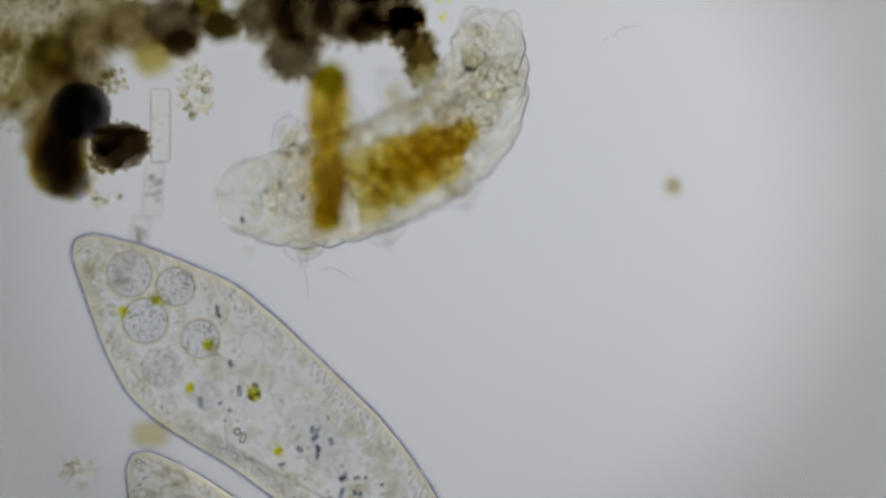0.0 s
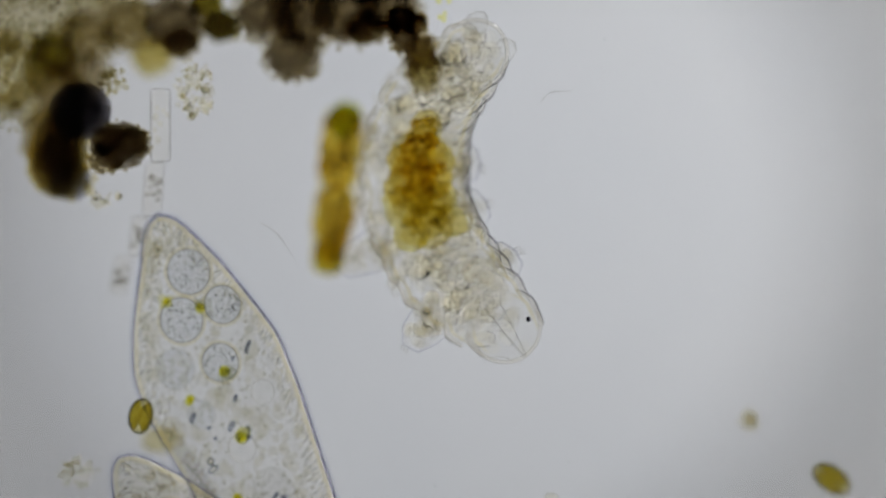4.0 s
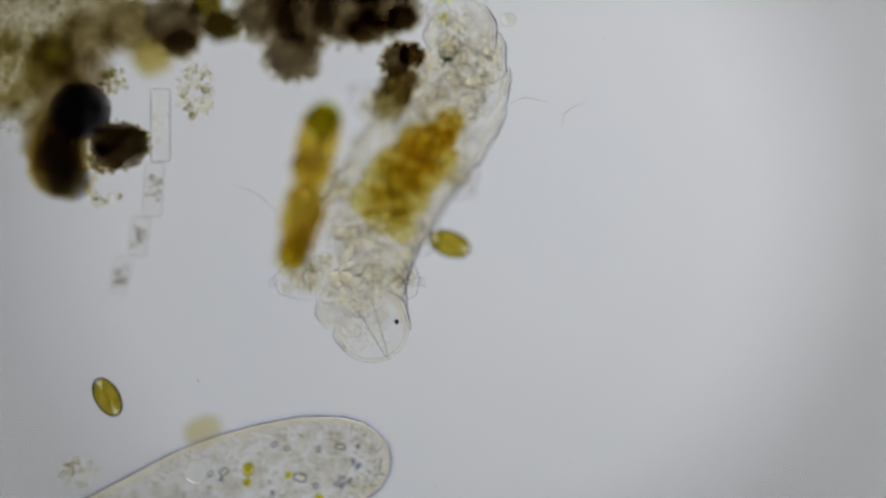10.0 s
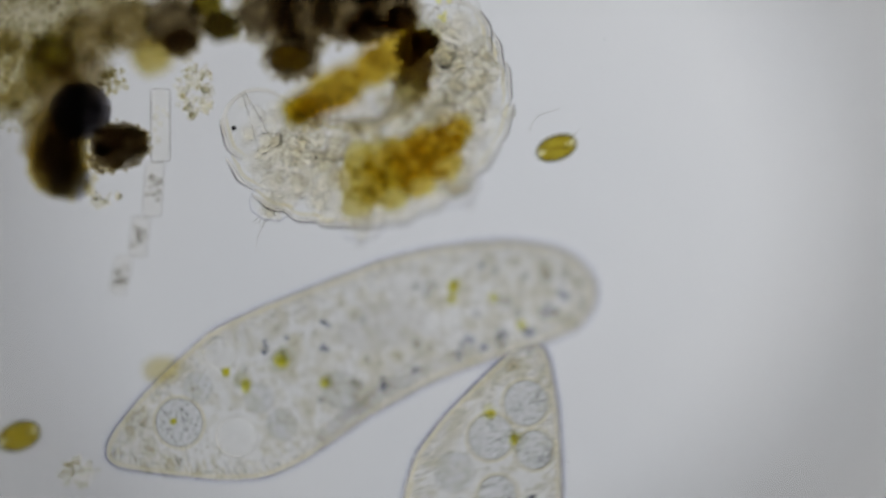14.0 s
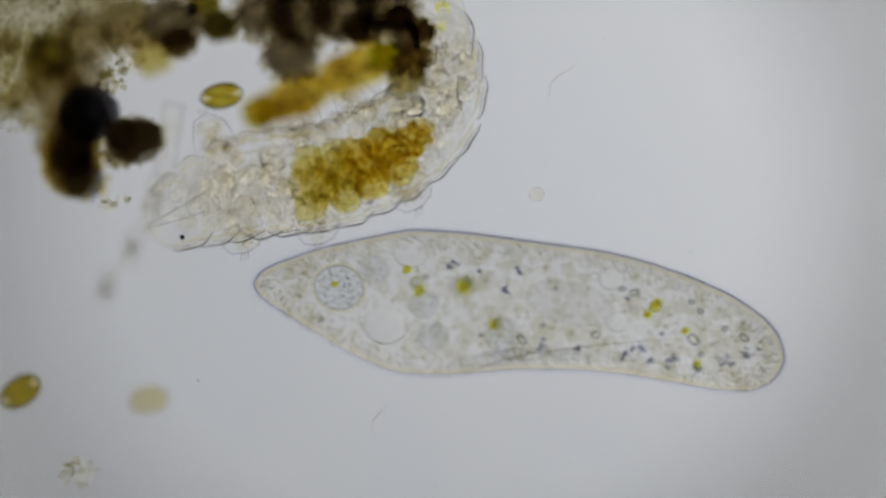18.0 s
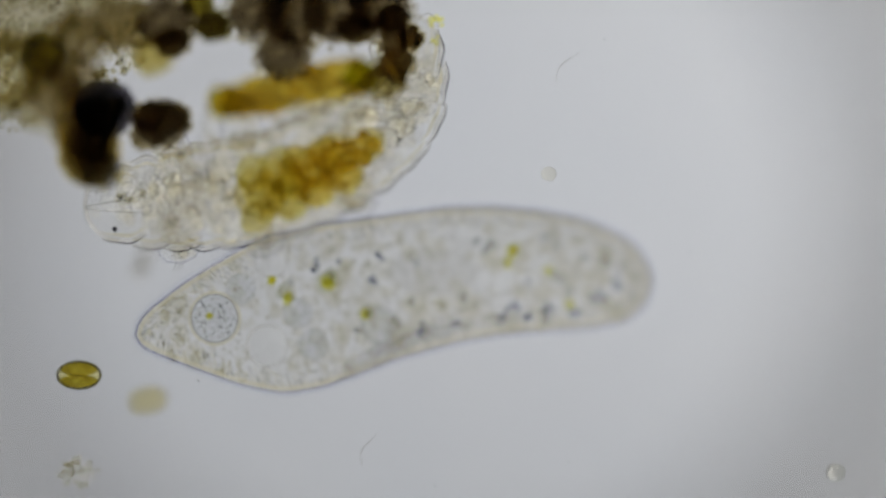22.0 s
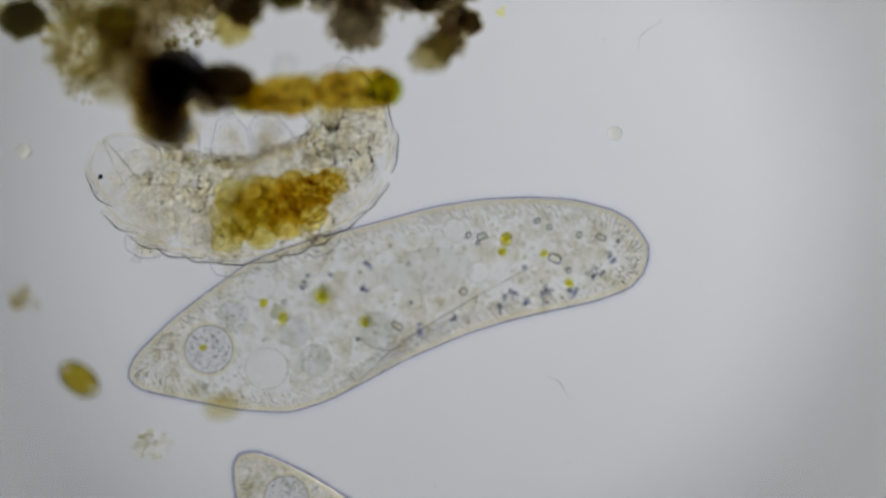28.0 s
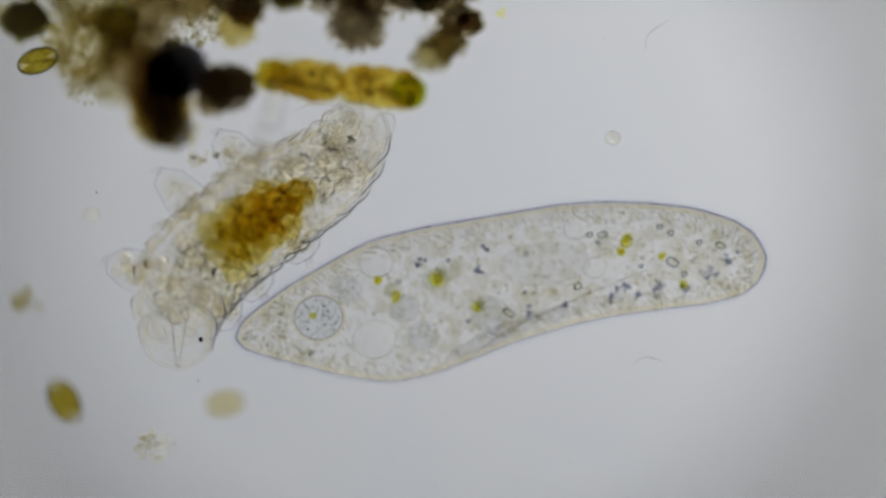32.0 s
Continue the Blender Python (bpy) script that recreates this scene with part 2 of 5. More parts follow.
def drift(ob, z, rows, heights=()):
    """Moves ob along rows (t, x, y, degrees) of the field, at the height z or at heights (t, z)."""
    keep = [(r[0], r[3] if len(r) > 3 else 0.0) for r in rows]
    path = in_field(on_slide([r[:3] for r in rows]), [h[0] for h in heights])
    out = []
    for t, x, y in path:
        h = blend(heights, t)[0] if heights else z
        out.append((t, Matrix.Translation(spot(x, y, h)) @ Matrix.Rotation(radians(blend(keep, t)[0]), 4, "Z")))
    later(ob, out)


# ---- paramecia ----
BACK = ((0, 0), (4, 14), (14, 28), (34, 44), (100, 82), (180, 116), (260, 147), (360, 156), (480, 158), (600, 160), (680, 152), (760, 136), (840, 112), (900, 80), (930, 52), (944, 24), (950, 0))
BELLY = ((0, 0), (4, 12), (14, 24), (34, 36), (100, 68), (180, 105), (260, 130), (330, 127), (400, 111), (480, 90), (600, 72), (680, 68), (760, 70), (840, 73), (900, 66), (930, 46), (944, 24), (950, 0))


def width_at(table, x):
    xs, ys = zip(*table)
    return float(np.interp(x, xs, ys))


def cell_outline(x):
    """Back and belly edge of a paramecium, x steps behind its front tip."""
    k = (-18, -9, 0, 9, 18) if 40 < x < 900 else (0,)
    up = sum(width_at(BACK, x + d) for d in k) / len(k)
    lo = sum(width_at(BELLY, x + d) for d in k) / len(k)
    return up, lo


def paramecium(label, blobs, vacs, crystals, clumps, seed, rind=2.4):
    """One paramecium; its front tip points to -x, its origin is mid-body."""
    rnd = random.Random(seed)
    thing = empty("paramecium", label, "paramecium", "paramecia")
    xs = [950 * (0.5 - 0.5 * math.cos(math.pi * i / 63)) for i in range(64)]
    bm = bmesh.new()
    rings, rim = [], []
    for x in xs[1:-1]:
        up, lo = cell_outline(x)
        c, w = (up - lo) / 2, (up + lo) / 2
        rings.append([bm.verts.new(((x - 475) * U, (c + w * math.cos(a)) * U, 0.50 * w * math.sin(a) * U)) for a in (2 * math.pi * j / 40 for j in range(40))])
    ends = [bm.verts.new((-475 * U, 0, 0)), bm.verts.new((475 * U, 0, 0))]
    for a, b in zip(rings, rings[1:]):
        for j in range(40):
            bm.faces.new((a[j], a[(j + 1) % 40], b[(j + 1) % 40], b[j]))
    for j in range(40):
        bm.faces.new((ends[0], rings[0][(j + 1) % 40], rings[0][j]))
        bm.faces.new((ends[1], rings[-1][j], rings[-1][(j + 1) % 40]))
    part("body", bm, M_SKIN, thing)
    edge = [((x - 475) * U, cell_outline(x)[0] * U, 0) for x in xs] + [((x - 475) * U, -cell_outline(x)[1] * U, 0) for x in xs[-2:0:-1]]
    # dark bluish tube paints the edge line that refraction leaves round the pellicle
    bm = bmesh.new()
    add_tube(bm, edge, rind * U, 6, True)
    part("pellicle", bm, M_RIM, thing, "dark bluish edge line painted round the pellicle")
    inner = []
    n = len(edge)
    for i in range(n):
        d = Vector(edge[(i + 1) % n]) - Vector(edge[i - 1])
        inner.append(Vector(edge[i]) + Vector((d.y, -d.x, 0)).normalized() * 7 * U)
    # pale yellow tube paints the colour fringe just inside the edge
    bm = bmesh.new()
    add_tube(bm, inner, 4.0 * U, 6, True)
    part("yellow_fringe", bm, M_WARM, thing, "pale yellow fringe painted inside the pellicle")
    # faint violet tube paints the halo seen just outside the edge
    outer = [Vector(p) * 2 - q for p, q in zip(edge, inner)]
    bm = bmesh.new()
    add_tube(bm, [Vector(p).lerp(o, 0.7) for p, o in zip(edge, outer)], 4.0 * U, 8, True)
    part("violet_halo", bm, M_HALO, thing, "faint violet halo painted round the edge")
    # slanting rodlets under the skin, in two uneven rows
    hairs, glints = bmesh.new(), bmesh.new()
    n, run = len(edge), 0.0
    for i in range(n):
        a, b = Vector(edge[i]), Vector(edge[(i + 1) % n])
        d = b - a
        way = d.normalized() if d.length else Vector((0, 1, 0))
        nrm = Vector((way.y, -way.x, 0))
        lean = 0.75 + 0.3 * math.sin(i * 0.31)
        while run < d.length:
            for deep in (rnd.uniform(7, 13), rnd.uniform(15, 31)):
                p = a + way * (run + rnd.uniform(-1, 1) * U) + nrm * deep * U + Vector((0, 0, rnd.uniform(-10, 10) * U))
                q = p + (nrm + way * lean * rnd.uniform(0.3, 1.1)).normalized() * rnd.uniform(8, 14) * U
                if rnd.random() < 0.5:
                    add_tube(hairs, [p, p.lerp(q, 0.5), q], [0.5 * U, rnd.uniform(0.9, 1.5) * U, 0.5 * U], 4)
                else:
                    add_tube(glints, [p, p.lerp(q, 0.5), q], [0.6 * U, rnd.uniform(1.8, 2.6) * U, 0.6 * U], 8)
            run += rnd.uniform(4.6, 6.6) * U
        run -= d.length
    tagged(part("rodlet_fringe", glints, M_GLINT, thing, "glassy yellowish rodlets under the skin"), kind="stuff")
    tagged(part("cilia", hairs, M_CILIA, thing, "fine grey slanting rodlets under the skin"), kind="stuff")
    bm = bmesh.new()
    groove = ((345, -112), (362, -122), (400, -104), (450, -74), (505, -50), (560, -34), (640, -10), (720, 10), (765, 18))
    add_tube(bm, [((x - 475) * U, y * U, 8 * U) for x, y in groove], [0.5 * U, 1.0 * U, 0.9 * U, 1.6 * U, 2.2 * U, 2.6 * U, 2.2 * U, 1.5 * U, 0.5 * U], 6)
    part("oral_groove", bm, M_MEMBRANE, thing, "soft grey edge of the oral groove")
    # soft grey wedge of flat blobs below the groove line
    bm = bmesh.new()
    for n, (x, y, rx, ry, turn) in enumerate(((430, -84, 74, 17, 0.34), (455, -76, 92, 15, 0.28), (520, -58, 110, 14, 0.16), (600, -46, 110, 13, 0.08))):
        add_ball(bm, ((x - 475) * U, y * U, -12 * U), (rx * U, ry * U, 6 * U), 3, 0.05, 60, n, turn)
    part("oral_field", bm, M_ORAL, thing, "soft grey wedge under the oral groove")
    bm = bmesh.new()
    add_tube(bm, [((x - 475) * U, y * U, 6 * U) for x, y in ((318, -78), (338, -82), (350, -96), (347, -112), (330, -122))], [0.4 * U, 1.2 * U, 1.5 * U, 1.3 * U, 0.5 * U], 6)
    part("mouth_lip", bm, M_MEMBRANE, thing, "curved lip of the mouth")
    bm = bmesh.new()
    add_tube(bm, [((x - 475) * U, y * U, 4 * U) for x, y in ((405, -22), (422, -46), (450, -66), (480, -66), (500, -54))], [0.4 * U, 1.0 * U, 1.5 * U, 1.2 * U, 0.5 * U], 6)
    part("gullet_edge", bm, M_MEMBRANE, thing, "curved edge of the gullet")
    bm = bmesh.new()
    add_ball(bm, (0, 0, 0), (82 * U, 42 * U, 22 * U), 3, 0.06, 70, seed, -0.1)
    part("macronucleus", bm, M_NUCLEUS, thing, "smooth grey macronucleus", pose(85 * U, 52 * U, 0))
    for x, y, r, kind in vacs:
        at = pose((x - 475) * U, y * U, rnd.uniform(-6, 6) * U)
        bm = bmesh.new()
        ring = [(r * U * math.cos(g), r * 0.97 * U * math.sin(g), 0) for g in (2 * math.pi * j / 48 for j in range(48))]
        if kind in ("food", "dim"):
            add_ball(bm, (0, 0, 0), (r * U, r * U, r * 0.55 * U), 3, 0.03, 300, x)
            v = part("food_vacuole", bm, M_FOOD, thing, "round grainy food vacuole", at)
            bm = bmesh.new()
            add_tube(bm, ring, (1.2 if kind == "food" else 0.7) * U, 6, True)
            part("membrane", bm, M_FOLD if kind == "food" else M_HAIR, v, "thin grey-blue membrane" if kind == "food" else "")
            if kind == "food":
                # pale yellow tube paints the bright halo round the vacuole
                bm = bmesh.new()
                add_tube(bm, [(px * 1.09, py * 1.09, 0) for px, py, _ in ring], 2.6 * U, 6, True)
                part("halo", bm, M_WARM, v, "pale yellow halo painted round the vacuole")
            grains, pale = bmesh.new(), bmesh.new()
            for k in range(int(r * (4.2 if kind == "food" else 2.2))):
                g, d = rnd.uniform(0, 6.3), r * 0.86 * math.sqrt(rnd.random())
                q = rnd.uniform(1.3, 2.6)
                add_ball(grains if k % 2 else pale, (d * math.cos(g) * U, d * math.sin(g) * U, rnd.uniform(-4, 4) * U), (q * U, q * rnd.uniform(0.5, 1.6) * U, q * U), 1, 0.2, 300, g, g)
            tagged(part("grain_mass", grains, M_CILIA if kind == "food" else M_HAIR, v), kind="stuff")
            tagged(part("clear_grain_mass", pale, M_CELLGLASS, v), kind="stuff")
        else:
            add_ball(bm, (0, 0, 0), (r * U, r * 0.94 * U, r * 0.5 * U), 3)
            v = part("water_vacuole", bm, M_BUBBLE, thing, "clear bright water vacuole", at)
            bm = bmesh.new()
            add_tube(bm, ring, 0.7 * U, 5, True)
            part("vacuole_edge", bm, M_MEMBRANE, v)
    for x, y, r, kind in blobs:
        at = pose((x - 475) * U, y * U, rnd.uniform(-4, 4) * U)
        bm = bmesh.new()
        for _ in range(6):
            add_ball(bm, (rnd.uniform(-r, r) * 0.6 * U, rnd.uniform(-r, r) * 0.6 * U, rnd.uniform(-4, 4) * U), rnd.uniform(0.5, 0.9) * r * U, 2, 0.15, 250, x)
        food = part("food_particle", bm, M_SHADE if kind == "g" else M_GREEN, thing, "", at)
        bm = bmesh.new()
        for _ in range(3):
            add_ball(bm, (rnd.uniform(-r, r) * 0.2 * U, rnd.uniform(-r, r) * 0.3 * U - (0.4 * r * U if kind == "g" else 0), 2 * U), rnd.uniform(0.45, 0.65) * r * U, 2, 0.15, 250, x)
        part("yellow_core", bm, M_YELLOW, food, "bright yellow core")
        if kind == "r":
            bm = bmesh.new()
            add_tube(bm, [(r * 0.8 * U * math.cos(g), r * 0.8 * U * math.sin(g), 3 * U) for g in (2 * math.pi * j / 20 for j in range(20))], 1.2 * U, 5, True)
            part("ring", bm, M_GRAIN, food, "dark golden ring")
    bm = bmesh.new()
    made = 0
    while made < 470:
        x = rnd.uniform(40, 920)
        up, lo = cell_outline(x)
        y = rnd.uniform(-lo, up) * (0.74 if rnd.random() < 0.6 else 0.9)
        q = rnd.triangular(5, 26, 9)
        if any((x - vx) ** 2 + (y - vy) ** 2 < (vr + q * 0.7) ** 2 for vx, vy, vr, k in vacs if k != "dim") or (480 < x < 640 and 15 < y < 95 and rnd.random() < 0.7):
            made += 0.25
            continue
        add_ball(bm, ((x - 475) * U, y * U, rnd.uniform(-14, 14) * U), (q * U, q * rnd.uniform(0.5, 1) * U, 6 * U), 1, 0.2, 150, x, rnd.uniform(0, 3))
        made += 1
    tagged(part("endoplasm", bm, M_PLASM, thing, "cloudy pale grey endoplasm"), kind="stuff")
    # crystals: dark-edged grains, and violet clumps of them
    for x, y, w, h in crystals:
        turn = rnd.uniform(0, 3)
        long = w > 1.4 * h or h > 1.4 * w
        bm = bmesh.new()
        e = 0.55 if long else 1.0
        loop = []
        for g in (2 * math.pi * j / 20 for j in range(20)):
            c, q = math.cos(g), math.sin(g)
            loop.append((w * U * math.copysign(abs(c) ** e, c), h * U * math.copysign(abs(q) ** e, q), 0))
        add_tube(bm, loop, (1.9 if max(w, h) > 4 else 1.4) * U, 6, True)
        grain = part("crystal", bm, M_EDGE, thing, "dark-edged angular crystal" if long else "", pose((x - 475) * U, y * U, rnd.uniform(-8, 8) * U, 0, 0, 20 * turn))
        bm = bmesh.new()
        add_ball(bm, (0, 0, 0), (w * 0.8 * U, h * 0.8 * U, h * 0.6 * U), 2, 0.06, 400, x)
        part("facet", bm, M_CLUMP if w < 4 else M_CLEARGRAIN, grain, "clear facet" if w >= 4 else "")
    for x, y, r in clumps:
        bm = bmesh.new()
        for _ in range(int(4 + r * 0.6)):
            q = rnd.uniform(3.0, 6.0)
            add_ball(bm, (rnd.uniform(-r, r) * U, rnd.uniform(-r, r) * 0.5 * U, rnd.uniform(-6, 6) * U), (q * U, q * 0.8 * U, q * 0.7 * U), 2, 0.25, 400, x, q)
        part("crystal_clump", bm, M_CLUMP, thing, "soft violet clump of crystals", pose((x - 475) * U, (y + 6) * U, -22 * U, 0, 0, rnd.uniform(-60, 60)))
    bm = bmesh.new()
    for i in range(900):
        x = rnd.uniform(60, 925)
        up, lo = cell_outline(x)
        y = rnd.uniform(-lo * 0.85, up * 0.85)
        if any((x - vx) ** 2 + (y - vy) ** 2 < (vr + 3) ** 2 for vx, vy, vr, k in vacs if k != "dim"):
            continue
        add_ball(bm, ((x - 475) * U, y * U, rnd.uniform(-16, 16) * U), rnd.triangular(1.2, 5, 1.6) * U, 1, 0.2, 400, i)
    tagged(part("granule_mass", bm, M_HAIR, thing, "pale granules"), kind="stuff")
    return thing


def swim(thing, z, rows, lift=((0, 0), (32, 0)), roll=((0, 0), (32, 0))):
    """Rows (t, tip x, tip y, tail x, tail y) of the field; lift: how far the tail end rises; roll: degrees about the long axis."""
    out = []
    for t, ax, ay, bx, by in in_field(on_slide(rows), [r[0] for r in (*lift, *roll)]):
        a, b = spot(ax, ay, z), spot(bx, by, z + blend(lift, t)[0])
        d = b - a
        pitch = math.atan2(d.z, math.hypot(d.x, d.y))
        out.append((t, Matrix.Translation((a + b) / 2) @ Matrix.Rotation(math.atan2(d.y, d.x), 4, "Z") @ Matrix.Rotation(-pitch, 4, "Y") @ Matrix.Rotation(radians(blend(roll, t)[0]), 4, "X")))
    later(thing, out)


def aim(t, x, y, degrees, length=945):
    """A row for swim(): the front tip, and how steeply the body runs down from it."""
    return (t, x, y, x + length * math.cos(radians(degrees)), y + length * math.sin(radians(degrees)))


def back(t, x, y, degrees, length=940):
    """The same, from the tail end."""
    return (t, x - length * math.cos(radians(degrees)), y + length * math.sin(radians(degrees)), x, y)


mixed = random.Random(77)
first = paramecium("large translucent grey paramecium with round food vacuoles",
                   [(180, 30, 16, "g"), (150, -30, 11, "y"), (300, 40, 16, "g"), (330, -40, 10, "y"), (420, 30, 14, "r"), (520, -10, 10, "y")],
                   [(112, 24, 40, "food"), (185, 66, 34, "food"), (190, -14, 40, "food"), (270, -52, 36, "dim"), (282, 32, 34, "food"), (353, 90, 22, "clear"), (438, 24, 26, "clear"), (401, -12, 14, "clear"), (360, -30, 26, "dim"), (620, 60, 22, "clear")],
                   [(mixed.uniform(260, 880), mixed.uniform(-50, 90), mixed.choice((2.2, 3, 4, 5)), mixed.choice((2.2, 3, 6, 9))) for _ in range(34)],
                   [(mixed.uniform(380, 900), mixed.uniform(-46, 60), mixed.uniform(7, 14)) for _ in range(14)], 3, 3.2)
swim(first, 0.044, [aim(0, 134, 425, 45), aim(0.4, 160, 440, 44), aim(0.7, 255, 520, 47), aim(1, 280, 534, 48.5), aim(1.5, 280, 522, 49), aim(2, 288, 516, 49.5), aim(2.4, 276, 500, 55),
                    aim(3, 285, 430, 67.5), aim(3.5, 275, 400, 72), aim(5.5, 282, 346, 73.5), aim(6, 288, 339, 73.5), aim(7, 292, 329, 73.5), aim(8, 293, 325, 73.5), aim(8.2, 290, 340, 74), aim(8.5, 410, 660, 62),
                    aim(9, 485, 677, 60), aim(9.3, 530, 680, 55), aim(9.6, 640, 900, 70), aim(10.5, 760, 980, 95), aim(11.5, 832, 826, 80), aim(12, 838, 717, 82), aim(12.5, 910, 664, 92), aim(13, 965, 549, 100),
                    aim(13.3, 1002, 541, 104), aim(13.6, 1026, 560, 109), aim(14, 946, 602, 110), aim(14.5, 765, 655, 102), aim(15.5, 480, 800, 70), aim(16.5, 320, 866, 55), aim(17.6, 280, 822, 50), aim(18.2, 300, 960, 50),
                    aim(24.4, 300, 885, 55), aim(25, 618, 727, 55), aim(25.5, 610, 731, 55), aim(26, 455, 785, 55), aim(26.5, 432, 802, 55), aim(28.5, 424, 806, 55), aim(30.5, 424, 808, 55), aim(31.0, 470, 815, 55), aim(31.3, 560, 1000, 55), aim(32, 560, 1010, 55)],
     roll=((0, 0), (2, 0), (3, 10), (5.5, 20), (8.1, 20), (8.5, 6), (9.2, 0), (32, 0)))
CRYSTALS = [(128, -48, 4, 4), (300, 62, 4, 4), (352, 96, 3, 3), (392, 88, 3.5, 3.5), (484, -28, 5, 10), (410, -34, 3, 3), (530, 72, 4, 4), (646, 96, 5, 4), (668, 88, 8, 5), (658, 78, 3.5, 3.5),
            (770, 90, 5, 3.5), (788, 74, 4, 5), (836, 48, 5, 4), (872, 34, 4.5, 8.5), (784, 18, 7, 11), (612, 2, 6.5, 6.5), (802, -8, 5, 4), (728, 16, 3.5, 3.5), (518, 6, 3, 3), (900, 20, 3, 3)]
second = paramecium("large translucent grey paramecium, slipper-shaped, full of dark crystals",
                    [(368, 62, 22, "g"), (289, 40, 17, "g"), (265, 70, 9, "y"), (142, 20, 7, "y"), (708, 71, 13, "r"), (700, 54, 9, "y"), (768, 30, 8, "y"), (800, -30, 9, "y"), (430, -4, 14, "g")],
                    [(150, 14, 43, "food"), (241, -44, 38, "clear"), (266, 103, 30, "clear"), (303, 6, 27, "dim"), (327, -50, 28, "dim"), (206, 60, 28, "dim"), (450, -28, 34, "dim"), (624, 110, 22, "clear"), (594, 112, 8, "clear"), (646, 28, 20, "clear")],
                    CRYSTALS, [(690, -30, 14), (668, -48, 10), (716, -50, 8), (752, -46, 15), (798, -52, 10), (850, -32, 18), (880, -10, 12), (520, -50, 9), (585, -45, 8), (445, 40, 10), (340, 74, 8), (460, 84, 8)], 5)
swim(second, 0.046,
     [aim(0, 236, 805, 57), aim(3, 222, 810, 57), aim(6, 196, 812, 57), aim(8, 205, 812, 57), aim(8.4, 260, 960, 40), aim(8.7, 0, 1130, 5)] + [back(9, 470, 930, 33), back(9.5, 590, 820, 28), back(10, 683, 788, 27), back(11, 752, 762, 27), back(11.5, 780, 737, 27), back(12, 820, 703, 27.5), back(12.5, 885, 630, 29),
      back(13, 944, 515, 30), back(13.3, 975, 500, 27), back(13.6, 1030, 505, 24), back(14, 1062, 492, 20), back(14.5, 1067, 485, 17.6), (16.5, 168, 557, 1124, 545), (17, 170, 557, 1118, 545),
      (17.7, 168, 560, 1112, 548), (17.8, 230, 545, 1165, 570), (17.9, 396, 508, 1337, 622), (18, 455, 502, 1383, 640), (18.5, 484, 490, 1412, 635), (19, 466, 490, 1402, 615), (19.5, 442, 517, 1385, 597), (20, 405, 532, 1350, 585),
      (20.5, 360, 528, 1302, 562), (21, 312, 546, 1255, 532), (21.5, 267, 574, 1207, 505), (22, 229, 595, 1164, 490), (22.5, 203, 627, 1135, 482), (23, 176, 648, 1108, 475), (23.5, 156, 678, 1082, 478), (24, 138, 690, 1060, 478),
      (24.4, 130, 692, 1052, 478), (25, 432, 556, 1346, 345), (25.5, 417, 564, 1331, 345), (26, 250, 637, 1170, 412), (26.5, 236, 653, 1147, 424), (28.5, 231, 670, 1143, 437), (29.5, 229, 670, 1142, 439), (30.5, 232, 673, 1142, 438),
      (31.1, 242, 688, 1142, 436), (31.2, 259, 663, 1160, 430), (31.3, 350, 625, 1260, 440), (31.4, 404, 614, 1322, 456), (31.6, 416, 608, 1341, 456), (32, 418, 599, 1356, 454)],
     ((0, 0), (11, 0), (12.5, 0.040), (13.5, 0.062), (14.5, 0.066), (16.5, 0), (19.6, 0), (21, 0.050), (22.5, 0.080), (23, 0.035), (24.2, 0.004), (25, 0), (32, 0)),
     ((0, 0), (17.7, 0), (18, 24), (19, 10), (20, 14), (21.5, 0), (31.1, 0), (31.4, 24), (32, 24)))

# ---- the tardigrade: a chain of rigid body rings ----
RINGS = 14
GUT = (5, 9)
GIRTH = (64, 77, 86, 90, 91, 91, 91, 90, 89, 87, 83, 77, 70, 60)
CREATURE_Z = 0.048
tardigrade = empty("tardigrade", "transparent tardigrade with a golden brown gut, crawling and bending", "tardigrade")


